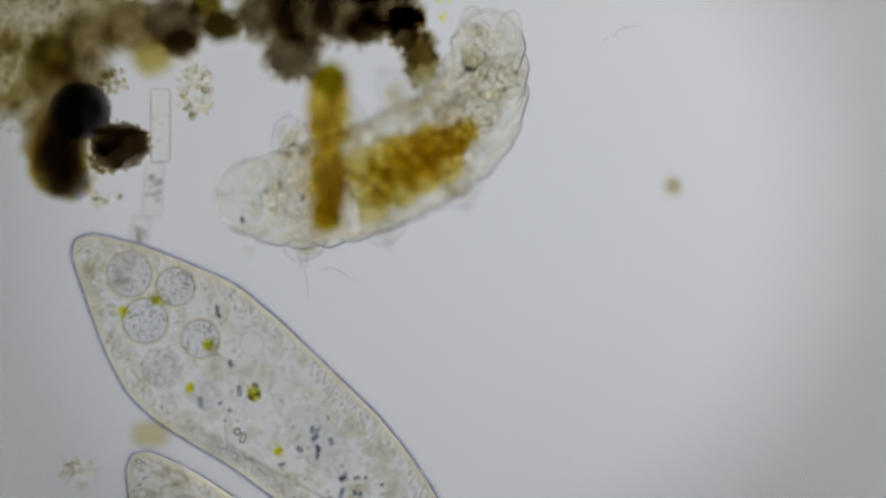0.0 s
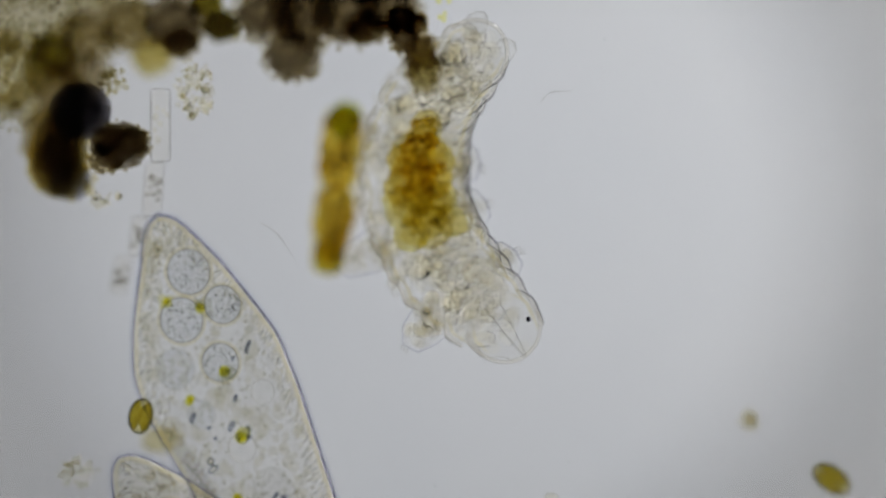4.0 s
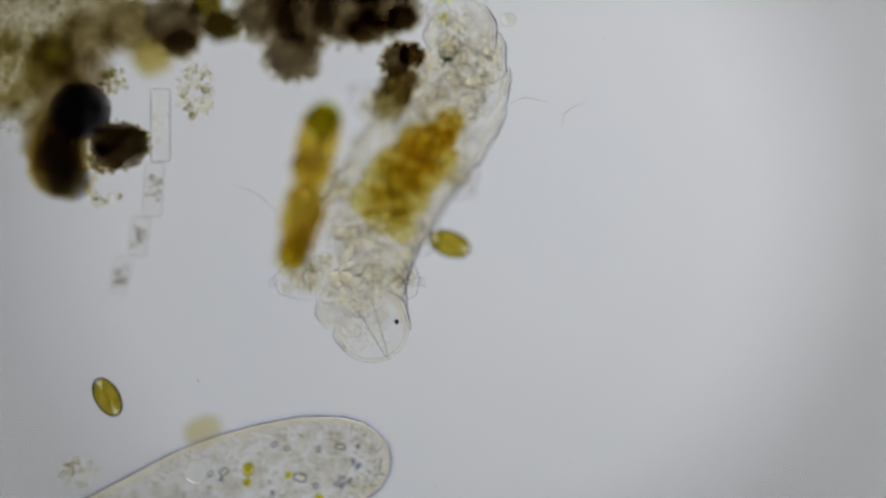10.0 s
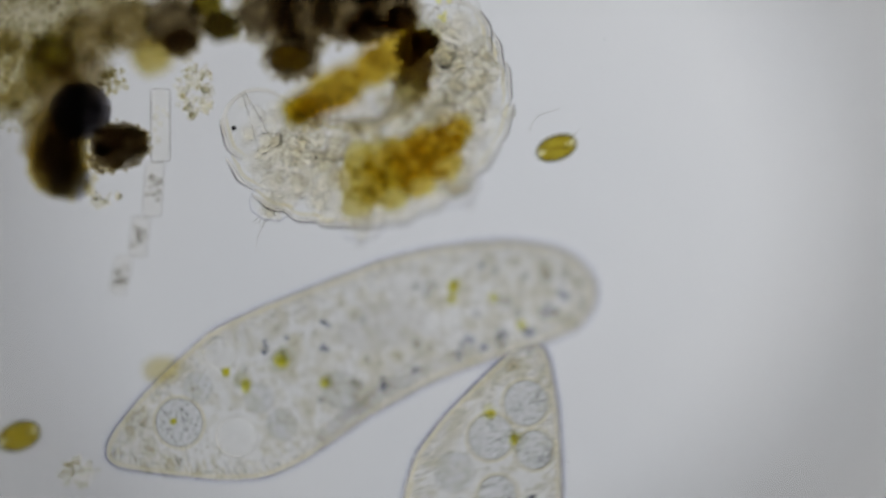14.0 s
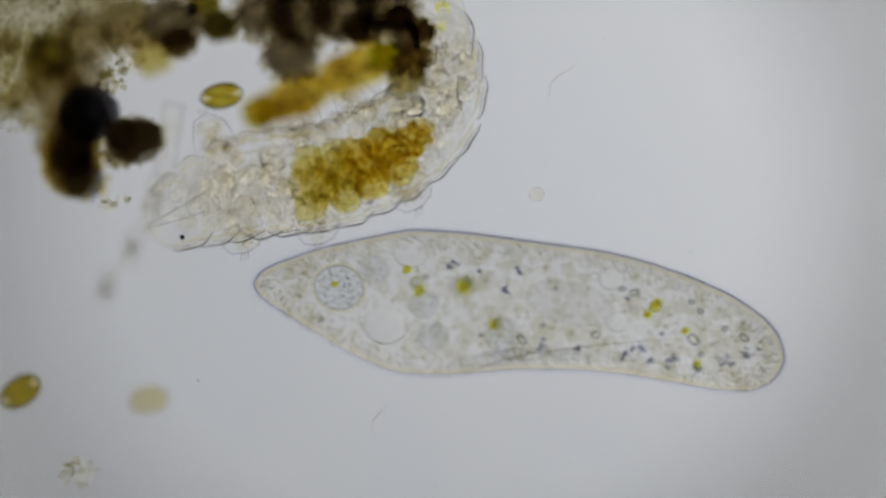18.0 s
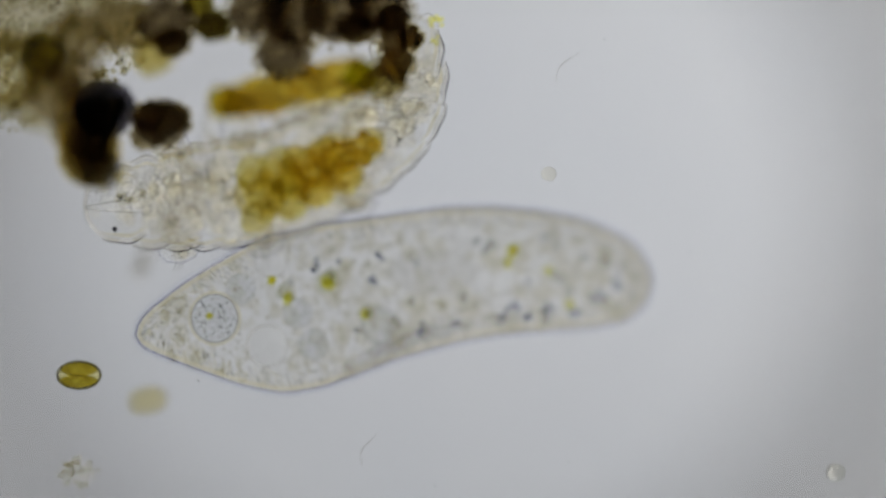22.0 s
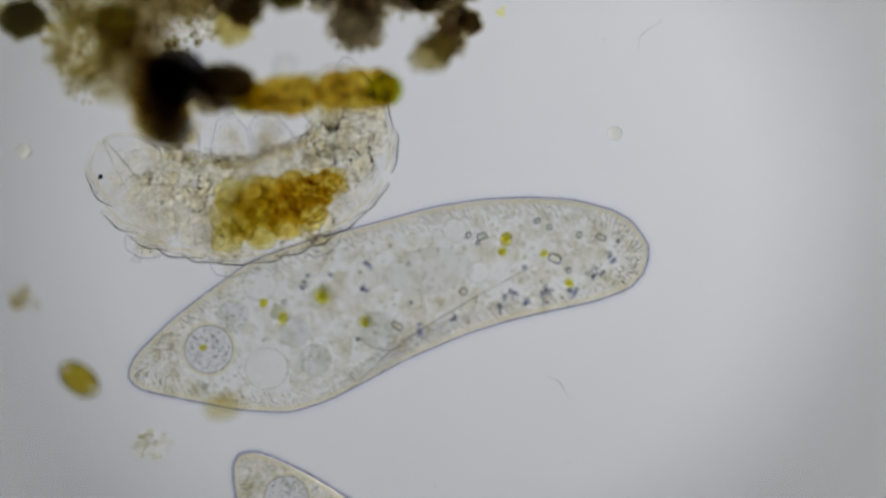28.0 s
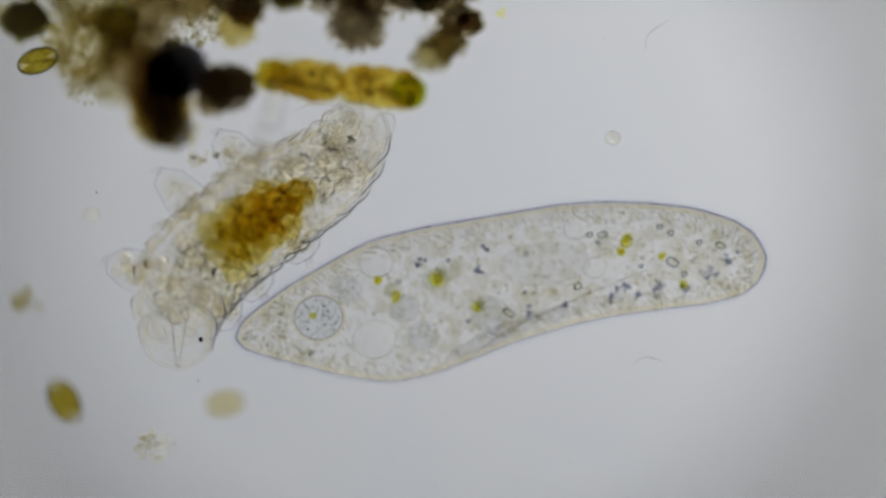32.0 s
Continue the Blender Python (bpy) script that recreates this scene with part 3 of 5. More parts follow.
def body_ring(i):
    """One ring of the body: x runs from head to tail, +y is the leg side."""
    rnd = random.Random(40 + i)
    r = GIRTH[i]
    name = "head" if i == 0 else "hind_end" if i == RINGS - 1 else "body_ring"
    bm = bmesh.new()
    add_ball(bm, (0, 0, 0), (66 * U, r * U, r * 0.75 * U), 3, 0.05, 90, i * 3.1)
    ring = part(name, bm, M_CUTICLE, tardigrade)
    for s in (1, -1):
        q = [k / 6 for k in range(-6, 7)]
        drop = rnd.uniform(8, 12) if s < 0 and i < 8 else rnd.uniform(6, 9)
        half = 40 if s < 0 else 27
        arc = [(half * a, r * 1.03 - drop * a * a + 1.5 * math.sin(5 * a + i)) for a in q]
        bm = bmesh.new()
        add_tube(bm, [(x * U, s * y * U, 0) for x, y in arc], [(1.4 + 3.4 * (1 - a * a)) * U for a in q], 8)
        fold = part("cuticle_fold", bm, M_WALLGLASS, ring, "thin glassy wall of the cuticle")
        # thin grey tube paints the dark line at the refracting edge
        bm = bmesh.new()
        add_tube(bm, [(x * U, s * (y + 2.5) * U, 0) for x, y in arc], [(0.5 + 1.3 * (1 - a * a)) * U for a in q], 5)
        part("outline", bm, M_OUTLINE if s < 0 else M_MEMBRANE, fold, "fine grey outline")
        # beige tube paints the pale refracted band inside that line
        bm = bmesh.new()
        add_tube(bm, [(x * U, s * (y - 11) * U, 0) for x, y in arc], [(0.5 + 3.0 * (1 - a * a)) * U for a in q], 6)
        part("beige_band", bm, M_WARM, ring, "beige band painted inside the cuticle outline")
    if i in (0, RINGS - 1):
        c = 180 if i == 0 else 0
        bm = bmesh.new()
        add_tube(bm, [(66 * U * math.cos(radians(a)), r * U * math.sin(radians(a)), 0) for a in range(c - 80, c + 81, 4)], 3.4 * U, 8)
        part("cuticle_fold", bm, M_WALLGLASS, ring, "thin glassy wall of the cuticle")
    bm, skins = bmesh.new(), bmesh.new()
    for n in range(6 if i == 0 else 20 if i == 1 else 34 if GUT[0] <= i <= GUT[1] else 42):
        a, d = rnd.uniform(0, 6.3), math.sqrt(rnd.uniform(0.45 if GUT[0] <= i <= GUT[1] else 0.0, 0.88))
        rr = rnd.triangular(7, 23, 12)
        x, y, z = 58 * d * math.cos(a), (r - 10) * d * math.sin(a), rnd.uniform(-40, 40)
        k, w = rnd.uniform(0.55, 1), rnd.uniform(0, 3)
        add_ball(bm, (x * U, y * U, z * U), (rr * U, rr * k * U, rr * 0.55 * U), 2, 0.16, 160, a, w)
        if n % 4 == 0:
            loop = []
            for j in range(rnd.randint(5, 9)):
                g = 2 * math.pi * j / 16 + a
                u, v = rr * 1.02 * math.cos(g), rr * k * 1.02 * math.sin(g)
                loop.append(((x + u * math.cos(w) - v * math.sin(w)) * U, (y + u * math.sin(w) + v * math.cos(w)) * U, z * U))
            add_tube(skins, loop, [rnd.uniform(0.4, 1.2) * U * (1 if 0 < j < len(loop) - 1 else 0.3) for j in range(len(loop))], 4)
    flesh = bmesh.new()
    for _ in range(6 if i == 0 else 17):
        a, d, q = rnd.uniform(0, 6.3), math.sqrt(rnd.uniform(0, 0.9)), rnd.uniform(8, 24)
        add_ball(flesh, (52 * d * math.cos(a) * U, (r - 14) * d * math.sin(a) * U, rnd.uniform(-20, 20) * U), (q * U, q * rnd.uniform(0.4, 1) * U, 8 * U), 1, 0.25, 150, a, a * 2)
    if 1 < i < 11:
        for _ in range(9):
            q = rnd.uniform(8, 16)
            x, y, z = rnd.uniform(-44, 44), r + rnd.uniform(-12, 9), rnd.uniform(-14, 14)
            add_ball(flesh, (x * U, y * U, z * U), (q * U, q * rnd.uniform(0.6, 1) * U, 8 * U), 2, 0.25, 150, q, q)
            if _ % 2:
                add_ball(bm, ((x + 4) * U, (y - 2) * U, z * U), (q * 0.8 * U, q * 0.6 * U, 6 * U), 2, 0.2, 160, q, q)
    tagged(part("body_fluid", flesh, M_FLESH, ring, "cloudy pale body fluid"), kind="stuff")
    tagged(part("storage_tissue", bm, M_CELLGLASS, ring, "clear glassy storage cells"), kind="stuff")
    tagged(part("membrane_net", skins, M_CELLSKIN, ring, "fine grey cell outlines"), kind="stuff")
    if GUT[0] <= i <= GUT[1]:
        late = i - GUT[0]
        ball = (M_GUTG, M_GUTG, M_GUT, M_GUT, M_GUT)[late]
        for k in range((3, 3, 3, 3, 2)[late]):
            bm = bmesh.new()
            q = (34, 34, 32, 31, 20)[late] * rnd.uniform(0.85, 1.12)
            across = (k - ((3, 3, 3, 3, 2)[late] - 1) / 2) * (34, 33, 33, 32, 26)[late]
            add_ball(bm, (0, 0, 0), (q * U, q * rnd.uniform(0.85, 1.05) * U, q * 0.7 * U), 3, 0.08, 140, i + k * 2.3)
            part("gut", bm, ball, ring, "", pose((12 * (k % 2) - 6 + rnd.uniform(-6, 6)) * U, (across - 9 + rnd.uniform(-4, 4)) * U, rnd.uniform(-8, 8) * U))
        bm = bmesh.new()
        add_ball(bm, (0, 0, 0), (44 * U, (52, 54, 54, 52, 30)[late] * U, 26 * U), 3, 0.12, 90, i * 1.3)
        part("gut_wall", bm, M_GUTMASS, ring, "mustard yellow gut wall", pose(0, -9 * U, 0))
        bm = bmesh.new()
        for _ in range(44 if late > 2 else 26):
            a, d, q = rnd.uniform(0, 6.3), math.sqrt(rnd.random()), rnd.triangular(2.5, 8, 4)
            add_ball(bm, (32 * d * math.cos(a) * U, ((46 if late < 4 else 30) * d * math.sin(a) - 9) * U, rnd.uniform(-24, 24) * U), q * U, 2, 0.2, 200, a)
        tagged(part("gut_filling", bm, M_GUTG if late < 2 else M_GUT, ring, "golden food grains"), kind="stuff")
    if i in (2, 5, 8):
        for s, out in ((1, {2: 58, 5: 80, 8: 72}[i]), (-1, 26)):
            k = out / 50
            path = [(2, r - 44), (-2, r - 12 + 12 * k), (-6, r + 28 * k), (-9, r + 44 * k)]
            bm = bmesh.new()
            add_tube(bm, [(x * U, s * y * U, 0) for x, y in path], [36 * U, 35 * U, 29 * U, 14 * U], 14)
            leg = part("leg", bm, M_CUTICLE, ring, "stubby clear leg")
            bm = bmesh.new()
            hem = ((37, r - 22), (33, r + 8 * k), (23, r + 34 * k), (-3, r + 52 * k), (-30, r + 42 * k), (-40, r + 14 * k), (-41, r - 18))
            add_tube(bm, [(x * U, s * y * U, 0) for x, y in hem], [0.4 * U, 1.2 * U, 1.5 * U, 1.6 * U, 1.4 * U, 1.2 * U, 0.4 * U], 6)
            part("leg_fold", bm, M_CELLSKIN, leg, "thin grey outline of the leg")
            cells, fluid = bmesh.new(), bmesh.new()
            for _ in range(26 if s > 0 else 10):
                q = rnd.uniform(6, 13)
                add_ball(cells, (rnd.uniform(-24, 18) * U, s * (r + rnd.uniform(-24, 34 * k)) * U, rnd.uniform(-10, 10) * U), (q * U, q * rnd.uniform(0.6, 1) * U, q * 0.6 * U), 2, 0.2, 160, q, q)
                q = rnd.uniform(8, 18)
                add_ball(fluid, (rnd.uniform(-24, 18) * U, s * (r + rnd.uniform(-30, 30 * k)) * U, rnd.uniform(-10, 10) * U), (q * U, q * rnd.uniform(0.5, 1) * U, 8 * U), 1, 0.25, 150, q, q)
            tagged(part("leg_fluid", fluid, M_FLESH, leg, "cloudy pale body fluid"), kind="stuff")
            tagged(part("leg_tissue", cells, M_CELLGLASS, leg, "clear glassy cells"), kind="stuff")
            for c in (-1, 0, 1):
                bm = bmesh.new()
                tip = r + 45 * k
                add_tube(bm, [((-7 + 5 * c) * U, s * tip * U, 0), ((-9 + 7 * c) * U, s * (tip + 11) * U, 0), ((-15 + 7 * c) * U, s * (tip + 17) * U, 0)], [1.3 * U, 1.0 * U, 0.5 * U], 5)
                part("claw", bm, M_MEMBRANE, leg, "small curved claw")
    if i == RINGS - 1:
        for s in (-1, 1):
            bm = bmesh.new()
            add_tube(bm, [(16 * U, s * 24 * U, 0), (40 * U, s * 30 * U, 0), (56 * U, s * 34 * U, 0), (66 * U, s * 35 * U, 0)], [24 * U, 22 * U, 18 * U, 9 * U], 14)
            leg = part("leg", bm, M_CUTICLE, ring, "stubby clear hind leg")
            bm = bmesh.new()
            add_tube(bm, [(x * U, s * y * U, 0) for x, y in ((30, 54), (48, 54), (62, 49), (70, 38), (67, 26), (56, 17), (42, 12))], [0.5 * U, 1.2 * U, 1.4 * U, 1.5 * U, 1.3 * U, 1.0 * U, 0.4 * U], 5)
            part("leg_fold", bm, M_MEMBRANE, leg, "thin dark outline of the leg")
    if i == 0:
        bm = bmesh.new()
        add_tube(bm, [(-66 * U, 2 * U, 4 * U), (-20 * U, 6 * U, 4 * U), (40 * U, 10 * U, 4 * U)], 1.0 * U, 6)
        add_tube(bm, [(-66 * U, -2 * U, 4 * U), (-10 * U, -12 * U, 4 * U), (40 * U, -18 * U, 4 * U)], 0.9 * U, 6)
        part("buccal_tube", bm, M_FOLD, ring, "fine dark mouth tube")
        bm = bmesh.new()
        add_ball(bm, (0, 0, 0), 4.8 * U, 2)
        part("eye", bm, M_EYE, ring, "small black eye spot", pose(-16 * U, -42 * U, 12 * U))
    return ring


rings = [body_ring(i) for i in range(RINGS)]


def bend(t, *xy):
    """A posture at t: five places of the field from the snout to the hind end."""
    return (t, *xy)


POSTURES = [
    bend(0, 388, 345, 540, 348, 700, 300, 835, 205, 870, 40), bend(0.5, 430, 505, 530, 400, 690, 295, 840, 190, 880, 40), bend(1, 465, 525, 550, 400, 700, 295, 840, 190, 885, 40),
    bend(1.5, 565, 580, 575, 440, 690, 310, 840, 185, 885, 45), bend(2, 768, 575, 688, 472, 692, 322, 815, 182, 885, 70), bend(2.5, 812, 588, 702, 472, 712, 318, 815, 180, 885, 70),
    bend(3, 955, 512, 845, 505, 748, 405, 738, 255, 850, 75), bend(3.5, 945, 580, 810, 490, 735, 350, 755, 200, 870, 70), bend(5.5, 790, 670, 775, 530, 745, 350, 765, 190, 840, 40),
    bend(6, 725, 685, 752, 520, 785, 310, 840, 150, 865, 10), bend(6.5, 640, 650, 685, 510, 755, 330, 835, 170, 880, 15), bend(7, 610, 630, 690, 500, 790, 330, 845, 170, 835, 20),
    bend(7.5, 540, 610, 670, 500, 800, 330, 857, 170, 820, 15), bend(8, 530, 615, 625, 490, 770, 330, 850, 180, 830, 20), bend(8.5, 600, 655, 615, 500, 740, 335, 835, 190, 825, 20),
    bend(9, 640, 636, 612, 480, 715, 315, 825, 180, 785, 10)]
POSTURES += [
    bend(9.5, 700, 625, 630, 480, 715, 320, 820, 170, 810, 15), bend(10, 682, 628, 630, 480, 705, 320, 815, 170, 810, 15), bend(10.5, 745, 640, 670, 480, 715, 320, 815, 170, 815, 15),
    bend(11, 690, 650, 680, 490, 735, 330, 820, 180, 815, 15), bend(11.5, 600, 640, 660, 490, 770, 330, 840, 180, 815, 20), bend(12, 450, 375, 610, 365, 780, 300, 853, 180, 820, 25),
    bend(12.5, 425, 250, 540, 335, 740, 315, 847, 200, 815, 25), bend(13, 428, 205, 534, 301, 718, 300, 828, 188, 803, 25), bend(14, 434, 170, 505, 282, 688, 305, 818, 198, 798, 25),
    bend(14.5, 424, 160, 495, 278, 668, 301, 808, 198, 793, 25), bend(16.5, 303, 240, 440, 268, 640, 290, 790, 190, 790, 20), bend(17, 300, 285, 430, 290, 630, 295, 785, 190, 790, 20),
    bend(17.5, 265, 305, 410, 300, 620, 295, 780, 190, 785, 20), bend(18, 265, 400, 420, 335, 620, 300, 770, 190, 770, 20), bend(18.5, 235, 385, 370, 340, 590, 320, 755, 200, 755, 20),
    bend(19, 208, 350, 350, 345, 560, 330, 725, 205, 735, 30)]
POSTURES += [
    bend(19.5, 215, 320, 350, 340, 560, 330, 720, 215, 730, 40), bend(20.5, 205, 340, 340, 345, 540, 330, 715, 210, 730, 40), bend(21.5, 180, 370, 320, 350, 530, 320, 710, 200, 735, 40),
    bend(22.5, 130, 370, 270, 365, 490, 330, 670, 220, 705, 60), bend(23, 112, 365, 250, 372, 460, 365, 640, 240, 690, 100), bend(23.5, 118, 300, 210, 370, 420, 385, 610, 290, 680, 140),
    bend(24.4, 85, 270, 180, 350, 380, 385, 580, 300, 670, 140), bend(25, 286, 154, 397, 214, 610, 240, 792, 200, 878, 98), bend(25.5, 278, 172, 386, 229, 600, 257, 782, 215, 868, 108),
    bend(26, 95, 225, 210, 280, 430, 322, 605, 275, 680, 180), bend(26.5, 110, 255, 220, 320, 430, 340, 610, 275, 610, 145), bend(28.5, 200, 250, 270, 340, 450, 375, 615, 285, 585, 140),
    bend(29.3, 170, 260, 270, 320, 460, 358, 620, 280, 590, 140), bend(30, 195, 370, 310, 345, 470, 350, 620, 275, 610, 140), bend(30.9, 243, 528, 300, 412, 460, 350, 610, 280, 650, 165),
    bend(31.4, 255, 578, 308, 446, 450, 360, 590, 290, 640, 185), bend(32, 313, 645, 330, 500, 470, 372, 585, 295, 650, 205)]


def curve_through(p, n=60):
    """A smooth line through the points p, as n places."""
    q = [p[0] * 2 - p[1]] + p + [p[-1] * 2 - p[-2]]
    out = []
    for i in range(len(p) - 1):
        a, b, c, d = q[i:i + 4]
        for k in range(n):
            f = k / n
            out.append(0.5 * ((2 * b) + (c - a) * f + (2 * a - 5 * b + 4 * c - d) * f * f + (3 * b - a - 3 * c + d) * f ** 3))
    return out + [p[-1]]


# how far the mid-body rises above the snout and the hind end
ARCH = [(0, 0.045), (2, 0.035), (3.5, 0.028), (5.5, 0.018), (7, 0.003), (8, 0.008), (9, 0.034), (10, 0.050), (12, 0.044), (14.5, 0.055), (16.5, 0.0), (19.5, 0.0), (20.5, 0.010), (21.5, 0.030),
        (22.5, 0.060), (23.2, 0.008), (24.4, 0.004), (25, 0.024), (26.5, 0.002), (32, 0.0)]


def crawl():
    """Poses of the tardigrade and of its rings."""
    own = {ob: [] for ob in rings}
    whole = []
    for t, *xy in in_field(on_slide(POSTURES), [r[0] for r in ARCH]):
        line = curve_through([spot(xy[2 * k], xy[2 * k + 1], CREATURE_Z) for k in range(5)])
        run = [0.0]
        for a, b in zip(line, line[1:]):
            run.append(run[-1] + (b - a).length)
        root = Matrix.Translation(line[len(line) // 2])
        whole.append((t, root))
        s0, s1 = 60 * U, run[-1] - 45 * U
        for i, ob in enumerate(rings):
            s = s0 + (s1 - s0) * i / (RINGS - 1)
            k = min(max(int(np.searchsorted(run, s)), 1), len(line) - 1)
            f = (s - run[k - 1]) / (run[k] - run[k - 1])
            here = line[k - 1].lerp(line[k], f)
            ahead = line[min(k + 12, len(line) - 1)] - line[max(k - 12, 0)]
            here = here + Vector((0, 0, blend(ARCH, t)[0] * math.exp(-((i - 7) / 3.2) ** 2)))
            m = Matrix.Translation(here) @ Matrix.Rotation(math.atan2(ahead.y, ahead.x), 4, "Z")
            own[ob].append((t, root.inverted() @ m))
    later(tardigrade, whole)
    for ob in rings:
        later(ob, own[ob])


crawl()

# ---- the golden rod-shaped alga that the tardigrade holds ----
def golden_rod():
    thing = empty("rod_alga", "golden brown rod-shaped alga with a green end", "alga")
    for name, x0, x1, mat, lab in (("cell", -145, 10, M_ROD, "golden brown cell"), ("cell", -10, 145, M_ROD, "golden brown cell")):
        bm = bmesh.new()
        xs = [x0 + (x1 - x0) * k / 12 for k in range(13)]
        rr = [35 * U * math.sin(math.acos(max(-1, min(1, abs((x - (x0 + x1) / 2) / ((x1 - x0) / 2)) ** 3 * 0.98)))) + 2 * U for x in xs]
        rr = [k * min(1.0, 0.62 + 0.38 * (x + 145) / 80) for k, x in zip(rr, xs)]
        add_tube(bm, [(x * U, 0, 0) for x in xs], rr, 20)
        c = part(name, bm, M_WALL, thing, lab)
        bm = bmesh.new()
        add_tube(bm, [(x * U, 0, 0) for x in [x0 + 6 + (x1 - x0 - 12) * k / 24 for k in range(25)]], [0.86 * float(np.interp(k / 24, [j / 12 for j in range(13)], rr)) + 0.4 * U for k in range(25)], 28)
        for v in bm.verts:
            f = 1 + 0.30 * noise.fractal(v.co * 150 + Vector((x0, 3, 5)), 0.9, 2.0, 3)
            v.co.y, v.co.z = v.co.y * f, v.co.z * f
        part("chloroplast", bm, M_ROD, c)
        bm, rnd = bmesh.new(), random.Random(x0 + 500)
        for _ in range(34):
            x, q = rnd.uniform(x0 + 16, x1 - 16), rnd.uniform(4, 11)
            a = rnd.uniform(-20, 20)
            add_ball(bm, (x * U, a * U, rnd.uniform(-12, 12) * U), (q * U, q * 0.8 * U, q * 0.8 * U), 2, 0.2, 250, x)
        tagged(part("plastid_mass", bm, M_GRAIN, c, "brown grains inside the cell"), kind="stuff")
        end = x0 + 24 if x0 < -10 else x1 - 26
        bm = bmesh.new()
        add_ball(bm, (0, 0, 0), (31 * U, 30 * U, 22 * U), 3, 0.25, 160, x0)
        if x0 > -10:
            grains = bmesh.new()
            for _ in range(40):
                a, d, q = rnd.uniform(0, 6.3), math.sqrt(rnd.random()) * 28, rnd.uniform(3, 7)
                add_ball(grains, ((end + d * math.cos(a)) * U, d * math.sin(a) * U, rnd.uniform(-14, 14) * U), q * U, 1, 0.2, 250, a)
            tagged(part("green_grain_mass", grains, M_LEAF, c, "bright green grains"), kind="stuff")
        part("end_chloroplast", bm, M_OVAL if x0 < -10 else M_RODG, c, "olive chloroplast" if x0 < -10 else "green chloroplast", pose(end * U, 0, 0))
    return thing


rod = golden_rod()
ROD = [(0, 583, 118, 577, 405), (1.5, 583, 120, 572, 408), (2, 578, 135, 562, 420), (3, 606, 185, 572, 465), (3.5, 614, 190, 581, 475), (5.5, 603, 190, 569, 475), (6, 652, 188, 582, 468), (6.5, 625, 170, 580, 455),
       (7, 652, 160, 588, 438), (7.5, 656, 148, 590, 424), (8, 649, 150, 557, 425), (8.5, 623, 158, 545, 430), (9, 580, 165, 515, 450), (9.5, 577, 180, 513, 468), (10.5, 583, 185, 516, 475), (11, 612, 185, 524, 470),
       (11.5, 620, 178, 542, 460)]
ROD += [(12, 700, 95, 530, 310), (12.5, 730, 75, 560, 250), (13, 760, 75, 525, 210), (14, 766, 60, 505, 208), (16.5, 735, 70, 485, 205), (17.5, 715, 78, 455, 208), (19, 695, 108, 410, 205), (21, 685, 115, 400, 195),
        (22.5, 645, 140, 365, 178), (23, 640, 152, 335, 172), (23.5, 610, 202, 330, 200), (24.4, 598, 205, 316, 208), (25, 872, 72, 598, 82), (26, 708, 140, 428, 142), (28.5, 700, 155, 425, 178), (29.3, 716, 152, 440, 182),
        (30, 772, 198, 500, 112), (30.9, 752, 188, 472, 108), (31.4, 742, 160, 450, 115), (32, 754, 165, 455, 130)]


def carry_rod():
    out = []
    for t, gx, gy, bx, by in in_field(on_slide(ROD)):
        z = blend(((0, 0.122), (24, 0.122), (26, 0.098), (32, 0.090)), t)[0]
        a, b = spot(bx, by, z), spot(gx, gy, z)
        out.append((t, Matrix.Translation((a + b) / 2) @ Matrix.Rotation(math.atan2(b.y - a.y, b.x - a.x), 4, "Z")))
    later(rod, out)


carry_rod()

# ---- small oval algae ----
def oval_alga(label, r=(36, 21, 15), pale=False):
    thing = empty("oval_alga", label, "alga", "drifting oval algae")
    bm = bmesh.new()
    add_ball(bm, (0, 0, 0), (r[0] * U, r[1] * U, r[2] * U), 3)
    part("cell_wall", bm, M_PALE if pale else M_WALL, thing)
    for s in (-1, 1):
        bm = bmesh.new()
        add_ball(bm, (0, 0, 0), (r[0] * 0.90 * U, r[1] * 0.50 * U, r[2] * 0.7 * U), 3, 0.14, 150, s)
        part("chloroplast", bm, M_PALE if pale else M_OVAL, thing, "olive green chloroplast", pose(0, s * r[1] * 0.45 * U, 0))
    bm = bmesh.new()
    add_tube(bm, [(r[0] * U * math.cos(a), r[1] * U * math.sin(a), 0) for a in (2 * math.pi * j / 40 for j in range(40))], 2.3 * U, 6, True)
    part("rim", bm, M_HAIR if pale else M_ALGARIM, thing, "dark rim")
    return thing


OVAL_A = [(0, 640, 940, 20), (0.5, 756, 752, -20), (1, 917, 756, 0), (1.5, 994, 788, 70), (2, 1063, 784, -8), (2.5, 1120, 960, -40), (5.2, 1640, 760, -30), (5.5, 1458, 758, -30), (6, 1232, 791, -15), (6.5, 1219, 844, 5), (6.9, 1063, 880, 20), (7.3, 940, 980, 20), (8, 940, 1120, 20), (22.6, 1800, 1100, -60),
          (23.3, 1720, 420, -60), (24, 1474, 285, -65), (24.2, 1464, 216, -80), (24.4, 1482, 160, -95), (24.5, 1515, 125, -110), (24.7, 1680, 60, -110)]
OVAL_A += [(25.1, 1800, 100, -100), (25.5, 1800, 1150, -60), (25.8, 800, 1150, -40), (26.0, 800, 960, -40), (26.2, 842, 762, -20), (26.5, 992, 810, -30), (27, 900, 980, -20), (28.2, 720, 940, 0), (28.5, 836, 820, 15), (28.8, 1127, 868, 0), (29.1, 1310, 900, 10), (29.3, 1471, 838, 25), (29.7, 1700, 760, 30), (32, 1720, 700, 30)]
